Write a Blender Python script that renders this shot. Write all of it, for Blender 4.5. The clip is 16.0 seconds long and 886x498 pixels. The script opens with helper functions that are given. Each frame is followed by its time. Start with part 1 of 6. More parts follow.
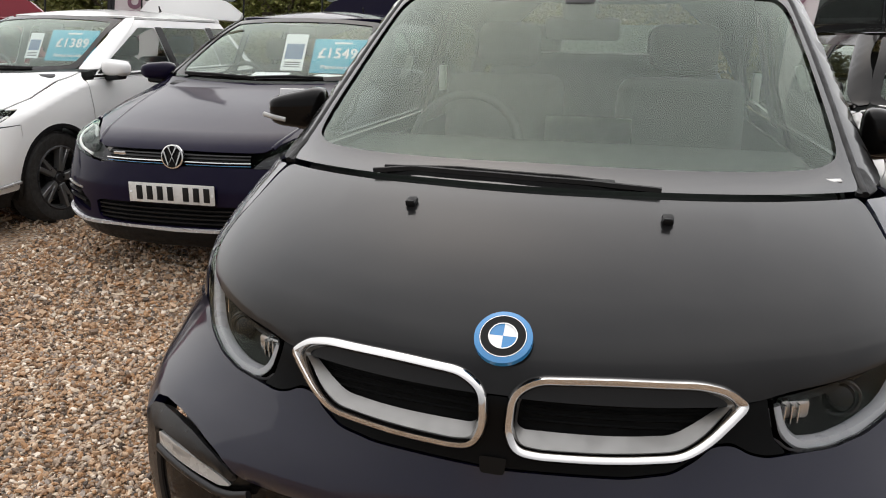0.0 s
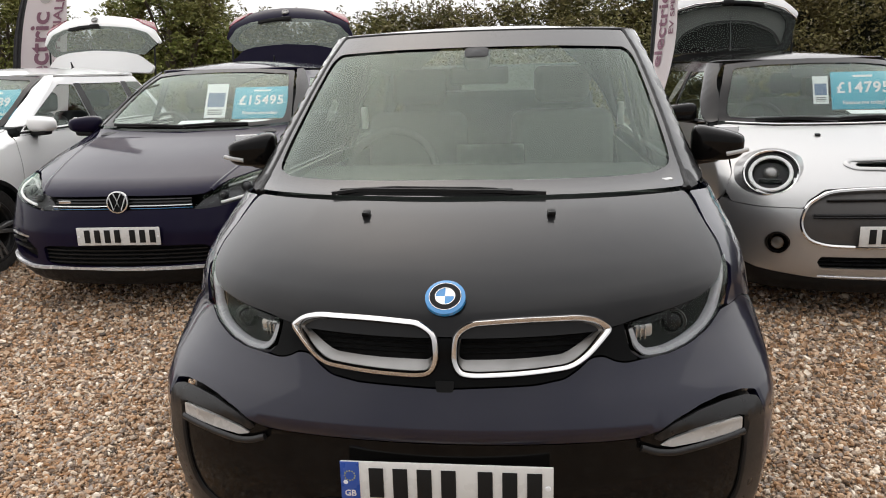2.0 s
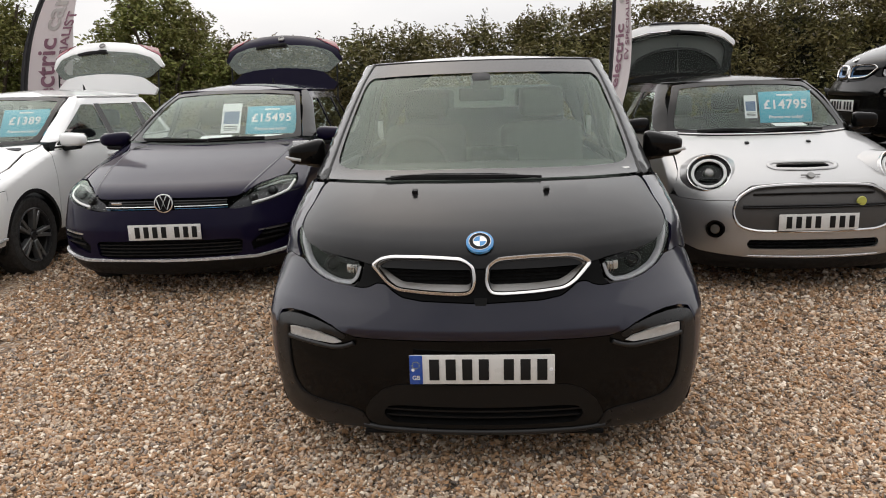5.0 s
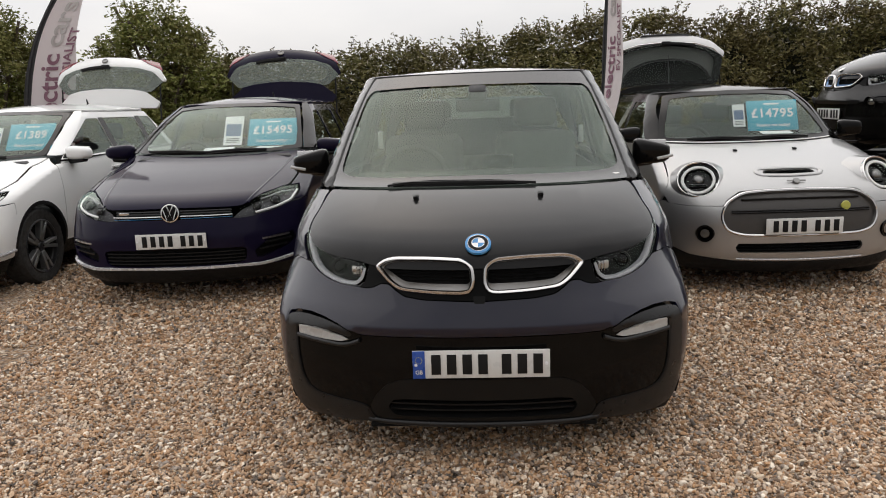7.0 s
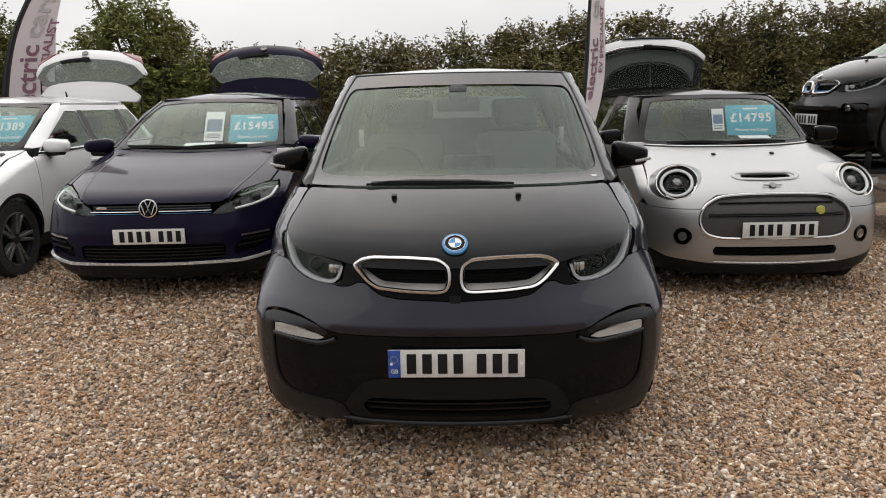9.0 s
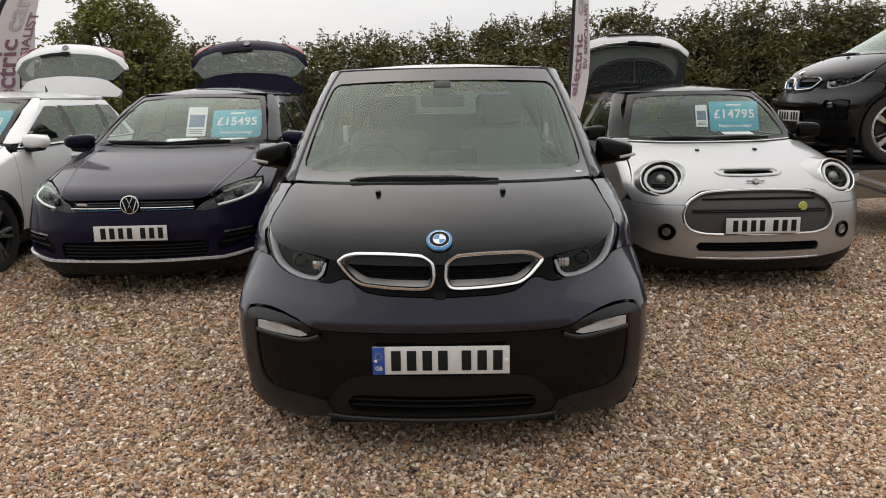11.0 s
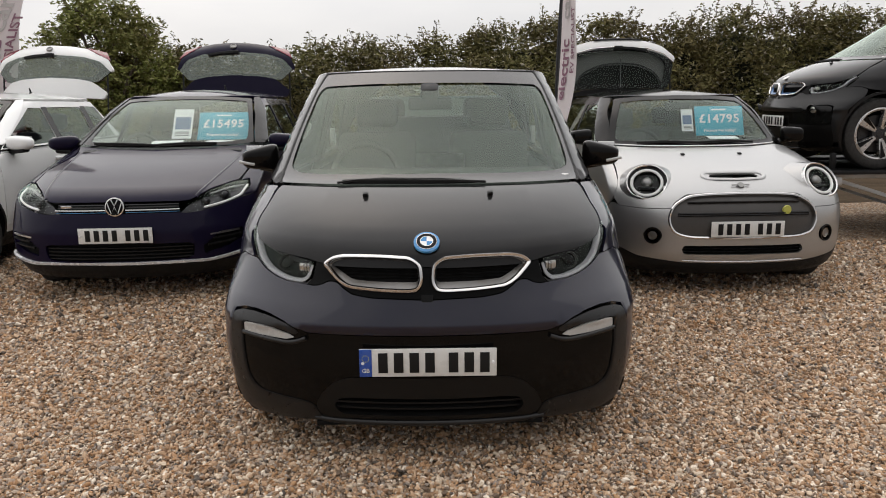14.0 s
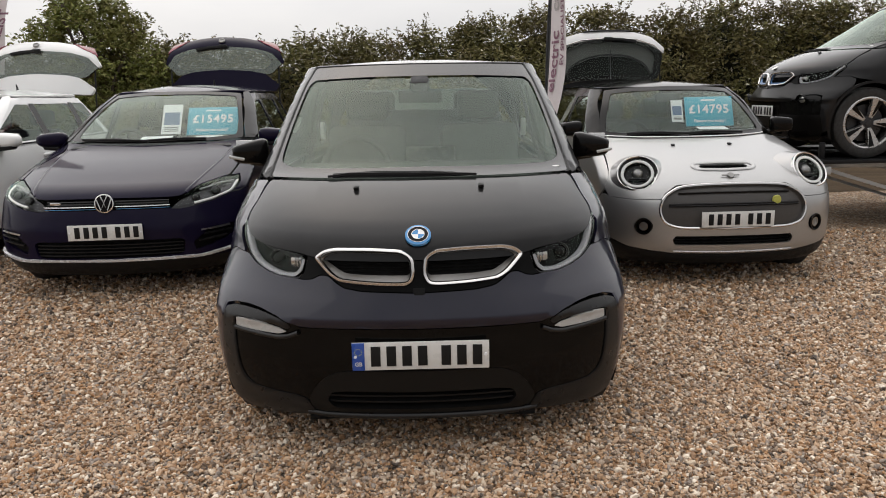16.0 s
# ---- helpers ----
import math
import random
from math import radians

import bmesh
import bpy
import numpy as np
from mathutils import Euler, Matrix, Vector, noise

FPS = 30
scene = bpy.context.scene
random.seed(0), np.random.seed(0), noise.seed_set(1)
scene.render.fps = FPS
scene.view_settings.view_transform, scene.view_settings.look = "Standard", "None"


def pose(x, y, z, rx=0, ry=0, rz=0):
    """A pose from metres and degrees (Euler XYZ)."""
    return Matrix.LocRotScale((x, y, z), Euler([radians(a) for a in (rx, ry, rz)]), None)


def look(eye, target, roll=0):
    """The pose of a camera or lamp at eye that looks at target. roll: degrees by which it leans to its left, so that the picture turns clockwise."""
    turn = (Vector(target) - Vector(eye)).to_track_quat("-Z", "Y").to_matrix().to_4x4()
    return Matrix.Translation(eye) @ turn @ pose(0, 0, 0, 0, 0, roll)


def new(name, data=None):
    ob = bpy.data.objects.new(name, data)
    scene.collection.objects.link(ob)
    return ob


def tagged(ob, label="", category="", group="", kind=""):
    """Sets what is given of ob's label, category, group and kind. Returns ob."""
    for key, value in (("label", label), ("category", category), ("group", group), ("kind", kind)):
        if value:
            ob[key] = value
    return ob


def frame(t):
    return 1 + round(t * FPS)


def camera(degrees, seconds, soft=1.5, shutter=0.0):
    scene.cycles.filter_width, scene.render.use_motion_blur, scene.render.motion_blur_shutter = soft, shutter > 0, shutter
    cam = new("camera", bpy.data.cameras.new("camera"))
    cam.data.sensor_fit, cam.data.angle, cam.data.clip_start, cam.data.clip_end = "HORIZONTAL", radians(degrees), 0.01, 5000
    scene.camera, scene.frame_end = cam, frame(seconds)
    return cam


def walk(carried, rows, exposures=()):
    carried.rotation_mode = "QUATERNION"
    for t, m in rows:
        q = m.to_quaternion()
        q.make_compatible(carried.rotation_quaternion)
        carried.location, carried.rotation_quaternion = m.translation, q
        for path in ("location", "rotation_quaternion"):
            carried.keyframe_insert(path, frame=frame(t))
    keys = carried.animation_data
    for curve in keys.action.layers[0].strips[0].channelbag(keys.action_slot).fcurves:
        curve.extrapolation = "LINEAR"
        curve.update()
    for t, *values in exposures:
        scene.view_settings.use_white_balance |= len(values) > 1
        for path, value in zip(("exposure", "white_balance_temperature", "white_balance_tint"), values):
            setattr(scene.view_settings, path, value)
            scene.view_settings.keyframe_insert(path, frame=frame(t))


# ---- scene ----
cam = camera(61.3, 16.0, 1.0)
PATH = [
    (0, (0.18, -1.034, 1.39), (-0.278, 0.833, 0.835), 1.0),
    (0.5, (0.241, -1.195, 1.403), (-0.151, 0.658, 0.761), -1.7),
    (1, (0.215, -1.343, 1.442), (-0.046, 0.573, 0.931), -1.6),
    (1.1, (0.183, -1.369, 1.442), (-0.034, 0.551, 0.925), -1.7),
    (1.5, (0.136, -1.467, 1.425), (0.051, 0.469, 0.931), -0.3),
    (2, (0.206, -1.604, 1.444), (-0.023, 0.326, 0.973), -1.6),
    (2.5, (0.172, -1.737, 1.443), (-0.046, 0.188, 0.946), -1.1),
    (3, (0.062, -1.879, 1.415), (0.002, 0.067, 0.959), -0.9),
    (3.5, (0.107, -2.084, 1.422), (-0.103, -0.142, 0.993), -2.3),
    (4, (0.111, -2.25, 1.435), (-0.184, -0.319, 1.004), -2.5),
    (4.5, (0.042, -2.412, 1.427), (-0.159, -0.464, 1.022), -2.0),
    (5, (0.045, -2.512, 1.446), (-0.084, -0.561, 1.026), -1.7),
    (5.2, (0.087, -2.554, 1.446), (-0.066, -0.597, 1.06), -1.8),
    (7.3, (0.036, -2.684, 1.442), (-0.075, -0.727, 1.05), -2.0),
    (7.5, (0.035, -2.688, 1.445), (-0.068, -0.73, 1.05), -1.8),
    (8, (0.046, -2.688, 1.452), (-0.044, -0.73, 1.054), -1.6),
    (8.5, (0.059, -2.689, 1.448), (-0.023, -0.73, 1.051), -1.4),
    (9, (0.064, -2.684, 1.448), (-0.01, -0.725, 1.053), -1.1),
    (11.5, (0.067, -2.67, 1.443), (0.045, -0.712, 1.036), -1.1),
    (12, (0.067, -2.675, 1.44), (0.058, -0.717, 1.035), -1.2),
    (12.5, (0.07, -2.678, 1.44), (0.067, -0.72, 1.035), -1.2),
    (13, (0.066, -2.678, 1.441), (0.064, -0.72, 1.034), -1.0),
    (13.5, (0.064, -2.674, 1.445), (0.063, -0.716, 1.039), -0.6),
    (14, (0.066, -2.673, 1.439), (0.066, -0.712, 1.043), -0.7),
    (14.5, (0.067, -2.67, 1.436), (0.071, -0.712, 1.029), -0.8),
    (15, (0.07, -2.674, 1.438), (0.08, -0.717, 1.024), -1.0),
    (15.5, (0.068, -2.676, 1.438), (0.085, -0.72, 1.024), -1.1),
    (16, (0.068, -2.673, 1.436), (0.089, -0.717, 1.023), -1.2),
]
walk(cam, [(t, look(eye, target, roll)) for t, eye, target, roll in PATH], [(0, 0.17, 6520, 11), (1, 0.30, 6530, 11), (3, 0.23, 6560, 11), (4.5, 0.12, 6580, 11), (7.5, -0.06, 6600, 11), (16, -0.06, 6600, 11)])
from mathutils import geometry

# ---- world, sun and exposure ----
world = bpy.data.worlds.new("overcast_sky")
world.use_nodes = True
scene.world = world
wn, wl = world.node_tree.nodes, world.node_tree.links
sky = wn.new("ShaderNodeTexSky")
sky.sky_type, sky.sun_disc = "NISHITA", False
sky.sun_elevation, sky.sun_rotation = radians(53), radians(-23)
sky.dust_density = 4.0
wcoord = wn.new("ShaderNodeTexCoord")
wmap = wn.new("ShaderNodeMapping")
wmap.inputs["Scale"].default_value = (1.0, 1.0, 3.0)
wnoise = wn.new("ShaderNodeTexNoise")
wnoise.inputs["Scale"].default_value, wnoise.inputs["Detail"].default_value = 2.2, 5
wramp = wn.new("ShaderNodeValToRGB")
wramp.color_ramp.elements[0].position, wramp.color_ramp.elements[0].color = 0.3, (7.6, 7.7, 7.9, 1)
wramp.color_ramp.elements[1].position, wramp.color_ramp.elements[1].color = 0.75, (9.6, 9.5, 9.4, 1)
wmix = wn.new("ShaderNodeMixRGB")
wmix.inputs[0].default_value = 0.9
wl.new(wcoord.outputs["Generated"], wmap.inputs[0])
wl.new(wmap.outputs[0], wnoise.inputs["Vector"])
wl.new(wnoise.outputs["Fac"], wramp.inputs[0])
wl.new(sky.outputs[0], wmix.inputs[1])
wl.new(wramp.outputs[0], wmix.inputs[2])
wsep = wn.new("ShaderNodeSeparateXYZ")
wl.new(wcoord.outputs["Generated"], wsep.inputs[0])
wup = wn.new("ShaderNodeMapRange")
wup.inputs["To Min"].default_value, wup.inputs["To Max"].default_value = 1.0, 1.9
wl.new(wsep.outputs["Z"], wup.inputs["Value"])
wscale = wn.new("ShaderNodeVectorMath")
wscale.operation = "SCALE"
wl.new(wmix.outputs[0], wscale.inputs[0])
wdot = wn.new("ShaderNodeVectorMath")
wdot.operation, wdot.inputs[1].default_value = "DOT_PRODUCT", (-0.24, 0.56, 0.79)
wl.new(wcoord.outputs["Generated"], wdot.inputs[0])
wside = wn.new("ShaderNodeMapRange")
wside.inputs["From Min"].default_value, wside.inputs["From Max"].default_value = -0.6, 1.0
wside.inputs["To Min"].default_value, wside.inputs["To Max"].default_value = 0.55, 1.2
wl.new(wdot.outputs["Value"], wside.inputs["Value"])
wtotal = wn.new("ShaderNodeMath")
wtotal.operation = "MULTIPLY"
wl.new(wup.outputs[0], wtotal.inputs[0])
wl.new(wside.outputs[0], wtotal.inputs[1])
wl.new(wtotal.outputs[0], wscale.inputs["Scale"])
wl.new(wscale.outputs[0], wn["Background"].inputs[0])
wn["Background"].inputs[1].default_value = 0.094

sun = new("sun", bpy.data.lights.new("sun", "SUN"))
sun.data.energy, sun.data.angle, sun.data.color = 0.9, radians(170), (1.0, 0.97, 0.92)
sun.matrix_world = look((-3, 7, 10), (0, 0, 0))


# ---- materials ----
def material(name):
    m = bpy.data.materials.new(name)
    m.use_nodes = True
    return m, m.node_tree.nodes, m.node_tree.links, m.node_tree.nodes["Principled BSDF"]


def noisy(m, scale, low, high, target="Roughness", detail=4.0, bump=0.0, bump_scale=0.0):
    """Lets fine noise vary one input of a material between two values, and roughens its relief."""
    n, l, b = m.node_tree.nodes, m.node_tree.links, m.node_tree.nodes["Principled BSDF"]
    co = n.new("ShaderNodeTexCoord")
    t = n.new("ShaderNodeTexNoise")
    t.inputs["Scale"].default_value, t.inputs["Detail"].default_value = scale, detail
    l.new(co.outputs["Object"], t.inputs["Vector"])
    r = n.new("ShaderNodeMapRange")
    r.inputs["From Min"].default_value, r.inputs["From Max"].default_value = 0.3, 0.7
    r.inputs["To Min"].default_value, r.inputs["To Max"].default_value = low, high
    l.new(t.outputs["Fac"], r.inputs["Value"])
    l.new(r.outputs[0], b.inputs[target])
    if bump:
        t2 = n.new("ShaderNodeTexNoise")
        t2.inputs["Scale"].default_value = bump_scale
        l.new(co.outputs["Object"], t2.inputs["Vector"])
        bp = n.new("ShaderNodeBump")
        bp.inputs["Strength"].default_value, bp.inputs["Distance"].default_value = bump, 0.002
        l.new(t2.outputs["Fac"], bp.inputs["Height"])
        l.new(bp.outputs[0], b.inputs["Normal"])
    return m


def plain(name, colour, rough, metal=0.0, coat=0.0, spread=0.25, scale=30.0, bump=0.0, bump_scale=200.0, spec=0.5):
    m, n, l, b = material(name)
    b.inputs["Base Color"].default_value = (*colour, 1)
    b.inputs["Metallic"].default_value = metal
    b.inputs["Coat Weight"].default_value, b.inputs["Coat Roughness"].default_value = coat, 0.04
    b.inputs["Specular IOR Level"].default_value = spec
    return noisy(m, scale, rough * (1 - spread), rough * (1 + spread), bump=bump, bump_scale=bump_scale)


def paint(name, colour, flake, rough=0.3, metal=0.0, coat=1.29, spec=0.1):
    """Car paint: a coloured coat with fine metal flake under clear lacquer, and a thin film of dust."""
    m, n, l, b = material(name)
    co = n.new("ShaderNodeTexCoord")
    v = n.new("ShaderNodeTexNoise")
    v.inputs["Scale"].default_value, v.inputs["Detail"].default_value = 900, 2
    l.new(co.outputs["Object"], v.inputs["Vector"])
    mix = n.new("ShaderNodeMixRGB")
    mix.inputs[1].default_value, mix.inputs[2].default_value = (*colour, 1), (*flake, 1)
    l.new(v.outputs["Fac"], mix.inputs[0])
    dust = n.new("ShaderNodeTexNoise")
    dust.inputs["Scale"].default_value, dust.inputs["Detail"].default_value = 6, 8
    l.new(co.outputs["Object"], dust.inputs["Vector"])
    r = n.new("ShaderNodeMapRange")
    r.inputs["From Min"].default_value, r.inputs["From Max"].default_value = 0.35, 0.75
    r.inputs["To Min"].default_value, r.inputs["To Max"].default_value = 0.0, 0.010
    l.new(dust.outputs["Fac"], r.inputs["Value"])
    mix2 = n.new("ShaderNodeMixRGB")
    mix2.inputs[2].default_value = (0.33, 0.3, 0.26, 1)
    l.new(r.outputs[0], mix2.inputs[0])
    l.new(mix.outputs[0], mix2.inputs[1])
    l.new(mix2.outputs[0], b.inputs["Base Color"])
    b.inputs["Roughness"].default_value = rough
    b.inputs["Metallic"].default_value = metal
    b.inputs["Specular IOR Level"].default_value = spec
    b.inputs["Coat Weight"].default_value = 1.0
    b.inputs["Coat IOR"].default_value = coat
    r2 = n.new("ShaderNodeMapRange")
    r2.inputs["To Min"].default_value, r2.inputs["To Max"].default_value = 0.02, 0.09
    l.new(dust.outputs["Fac"], r2.inputs["Value"])
    l.new(r2.outputs[0], b.inputs["Coat Roughness"])
    return m


def glass(name, tint, ior=1.5, film=0.0):
    """A thin pane: tinted, see-through, with a mirror gloss that grows towards grazing sight; film paints in a matt
    grey-green reflection haze.
    """
    m = bpy.data.materials.new(name)
    m.use_nodes = True
    n, l = m.node_tree.nodes, m.node_tree.links
    n.remove(n["Principled BSDF"])
    tr, gl, fr, mx = n.new("ShaderNodeBsdfTransparent"), n.new("ShaderNodeBsdfGlossy"), n.new("ShaderNodeLayerWeight"), n.new("ShaderNodeMixShader")
    tr.inputs[0].default_value = (*tint, 1)
    co, tx, r = n.new("ShaderNodeTexCoord"), n.new("ShaderNodeTexNoise"), n.new("ShaderNodeMapRange")
    tx.inputs["Scale"].default_value, tx.inputs["Detail"].default_value = 3, 5
    l.new(co.outputs["Object"], tx.inputs["Vector"])
    r.inputs["To Min"].default_value, r.inputs["To Max"].default_value = film * 0.8, film * 1.2
    l.new(tx.outputs["Fac"], r.inputs["Value"])
    gl.inputs["Roughness"].default_value = 0.02
    gl.inputs["Color"].default_value = (0.88, 1.0, 0.90, 1)
    df, dm = n.new("ShaderNodeBsdfDiffuse"), n.new("ShaderNodeMixShader")
    df.inputs["Color"].default_value = (0.56, 0.61, 0.55, 1)
    l.new(r.outputs[0], dm.inputs[0])
    l.new(tr.outputs[0], dm.inputs[1])
    l.new(df.outputs[0], dm.inputs[2])
    f0 = ((ior - 1) / (ior + 1)) ** 2
    fr.inputs["Blend"].default_value = 0.5
    pw, sc = n.new("ShaderNodeMath"), n.new("ShaderNodeMapRange")
    pw.operation, pw.inputs[1].default_value = "POWER", 5.0
    sc.inputs["To Min"].default_value = f0
    l.new(fr.outputs["Facing"], pw.inputs[0])
    l.new(pw.outputs[0], sc.inputs["Value"])
    l.new(sc.outputs[0], mx.inputs[0])
    l.new(dm.outputs[0], mx.inputs[1])
    l.new(gl.outputs[0], mx.inputs[2])
    l.new(mx.outputs[0], n["Material Output"].inputs[0])
    return m


BLACK_PAINT = paint("black_lacquer", (0.005, 0.005, 0.0055), (0.010, 0.010, 0.0105), coat=1.26)
BLUE_PAINT = paint("midnight_blue_lacquer", (0.0030, 0.0030, 0.0105), (0.0055, 0.0055, 0.020), coat=1.5)
PURPLE_PAINT = paint("dark_violet_blue_lacquer", (0.0042, 0.003, 0.0125), (0.007, 0.005, 0.022), coat=1.19, spec=0.03)
WHITE_PAINT = paint("white_lacquer", (0.76, 0.76, 0.75), (0.80, 0.80, 0.79))
RED_PAINT = paint("deep_red_lacquer", (0.16, 0.008, 0.018), (0.25, 0.015, 0.03))
SILVER_PAINT = paint("warm_silver_lacquer", (0.325, 0.322, 0.318), (0.445, 0.442, 0.437), 0.36, 0.85)
GREY_BLACK_PAINT = paint("black_metallic_lacquer", (0.012, 0.012, 0.013), (0.05, 0.05, 0.052))
GLOSS_BLACK = plain("gloss_black_plastic", (0.0035, 0.0032, 0.003), 0.10, spec=0.17)
INTAKE_BLACK = plain("black_intake_plastic", (0.005, 0.005, 0.005), 0.38, spec=0.25)
MATT_BLACK = plain("grained_black_plastic", (0.006, 0.006, 0.0065), 0.5, bump=0.25, bump_scale=700, spec=0.25)
TRIM_GREY = plain("dark_grey_trim_plastic", (0.009, 0.009, 0.0095), 0.34, bump=0.15, bump_scale=600, spec=0.4)
BORDER_BLACK = plain("black_glass_border", (0.004, 0.004, 0.004), 0.05, spec=0.8)
DEEP_BLACK = plain("recess_black", (0.004, 0.004, 0.004), 0.7, spec=0.1)
MASK_BLACK = plain("black_mask_plastic", (0.003, 0.003, 0.003), 0.16, spec=0.08)
RUBBER = plain("tyre_rubber", (0.018, 0.017, 0.016), 0.75, bump=0.3, bump_scale=300)
CHROME = plain("satin_chrome", (0.64, 0.63, 0.62), 0.12, metal=1.0)
SATIN = plain("satin_silver_metal", (0.60, 0.59, 0.57), 0.32, metal=1.0)
RIM_DARK = plain("dark_grey_alloy", (0.03, 0.03, 0.032), 0.35, metal=0.4)
RIM_MID = plain("grey_alloy", (0.22, 0.22, 0.22), 0.35, metal=0.7)
RIM_BRIGHT = plain("machined_alloy", (0.48, 0.47, 0.46), 0.3, metal=0.9)
GALVANISED = plain("galvanised_steel", (0.42, 0.43, 0.44), 0.5, metal=0.5, spread=0.4, scale=18)
LAMP_WHITE = plain("frosted_lamp_plastic", (0.42, 0.42, 0.41), 0.25, coat=0.4)
GUIDE = plain("unlit_light_guide", (0.31, 0.31, 0.32), 0.3, coat=0.3)
LAMP_RED = plain("red_lamp_plastic", (0.17, 0.010, 0.022), 0.15, coat=0.5)
PLATE_WHITE = plain("plate_white", (0.62, 0.62, 0.60), 0.3, coat=0.3)
PLATE_BLUE = plain("plate_blue", (0.02, 0.07, 0.32), 0.3)
INK = plain("black_ink", (0.012, 0.012, 0.012), 0.5, spec=0.15)
BRIGHT_TRIM = plain("bright_bumper_trim", (0.52, 0.52, 0.53), 0.25, metal=0.35)
LIP_BLUE = plain("blue_grille_lip", (0.06, 0.14, 0.28), 0.35, metal=0.6)
LIP_SILVER = plain("satin_grille_lip", (0.23, 0.227, 0.22), 0.38, metal=0.9)
RING_WHITE = plain("white_light_ring", (0.72, 0.72, 0.70), 0.3)
GRILLE_GREY = plain("grey_grille_plastic", (0.042, 0.038, 0.035), 0.45, bump=0.2, bump_scale=500)
BADGE_BLUE = plain("badge_blue", (0.025, 0.20, 0.46), 0.22, coat=0.6)
BADGE_WHITE = plain("badge_white", (0.75, 0.76, 0.76), 0.25, coat=0.4)
SIGN_TEAL = plain("teal_card", (0.03, 0.36, 0.50), 0.35)
PAPER = plain("white_paper", (0.74, 0.75, 0.76), 0.7)
PAPER_BLUE = plain("printed_blue_paper", (0.10, 0.15, 0.27), 0.6)
CABIN = plain("dark_cabin_trim", (0.030, 0.030, 0.031), 0.65, bump=0.2, bump_scale=250)
CABIN_LIGHT = plain("grey_cabin_cloth", (0.12, 0.125, 0.12), 0.85, bump=0.4, bump_scale=400)
LIME = plain("lime_yellow", (0.42, 0.42, 0.09), 0.35)
WINDSCREEN = glass("windscreen_glass", (0.84, 0.88, 0.86), 1.55)
DUSTY_WINDSCREEN = glass("green_windscreen_glass", (0.74, 0.80, 0.75), 1.61)
DARK_GLASS = glass("tinted_glass", (0.45, 0.49, 0.47), 1.5)
SIDE_GLASS = glass("side_glass", (0.66, 0.70, 0.68), 1.5)
# The tailgate pane's film is painted haze standing in for a soft grey reflection.
GATE_GLASS = glass("tailgate_glass", (0.46, 0.50, 0.48), 1.6, .20)
GATE_DARK = glass("privacy_tailgate_glass", (0.80, 0.81, 0.80), 1.34)
LAMP_GLASS = glass("lamp_cover", (0.97, 0.975, 0.98), 1.16)
HEADLAMP_GLASS = glass("headlamp_cover", (0.93, 0.935, 0.94), 1.26)


# ---- mesh helpers ----
def mesh_of(name, bm, smooth=True):
    bmesh.ops.recalc_face_normals(bm, faces=bm.faces) if not smooth else None
    me = bpy.data.meshes.new(name)
    for f in bm.faces:
        f.smooth = smooth
    bm.to_mesh(me)
    bm.free()
    return me


def part(name, me, mat, parent=None, label=""):
    """One mesh object under a thing, or a thing of its own."""
    if isinstance(me, bmesh.types.BMesh):
        me = mesh_of(name, me)
    if "nrm" in me.attributes:
        flat = np.zeros(len(me.vertices) * 3, np.float32)
        me.attributes["nrm"].data.foreach_get("vector", flat)
        me.attributes.remove(me.attributes["nrm"])
        me.normals_split_custom_set_from_vertices(flat.reshape(-1, 3).tolist())
    if not me.materials:
        me.materials.append(mat)
    ob = new(name, me)
    ob.parent = parent
    if label:
        ob["label"] = label
    return ob


def box(size, at=(0, 0, 0), bevel=0.01, turn=(0, 0, 0), seg=2):
    bm = bmesh.new()
    bmesh.ops.create_cube(bm, size=1)
    bmesh.ops.scale(bm, vec=size, verts=bm.verts)
    if bevel:
        bmesh.ops.bevel(bm, geom=bm.edges[:], offset=min(bevel, min(size) * 0.45), segments=seg, affect="EDGES", profile=0.5)
    bmesh.ops.transform(bm, matrix=pose(*at, *turn), verts=bm.verts)
    return sharp(bm)


def sharp(bm, angle=38):
    for e in bm.edges:
        e.smooth = not (len(e.link_faces) == 2 and e.calc_face_angle(0) > radians(angle))
    return bm


def join(*bms):
    """Joins bmeshes into the first."""
    out = bms[0]
    for b in bms[1:]:
        tmp = bpy.data.meshes.new("tmp")
        b.to_mesh(tmp)
        b.free()
        out.from_mesh(tmp)
        bpy.data.meshes.remove(tmp)
    return out


def lathe(profile, seg=40, m=None):
    """Turns (radius, along) points about the y axis."""
    bm = bmesh.new()
    rings = []
    for r, h in profile:
        if r < 1e-5:
            rings.append([bm.verts.new((0, h, 0))])
        else:
            rings.append([bm.verts.new((r * math.cos(2 * math.pi * i / seg), h, r * math.sin(2 * math.pi * i / seg))) for i in range(seg)])
    for a, b in zip(rings, rings[1:]):
        for i in range(seg):
            j = (i + 1) % seg
            if len(a) == 1:
                bm.faces.new((a[0], b[i], b[j]))
            elif len(b) == 1:
                bm.faces.new((a[i], b[0], a[j]))
            else:
                bm.faces.new((a[i], b[i], b[j], a[j]))
    bmesh.ops.recalc_face_normals(bm, faces=bm.faces)
    sharp(bm, 40)
    if m is not None:
        bmesh.ops.transform(bm, matrix=m, verts=bm.verts)
    return bm


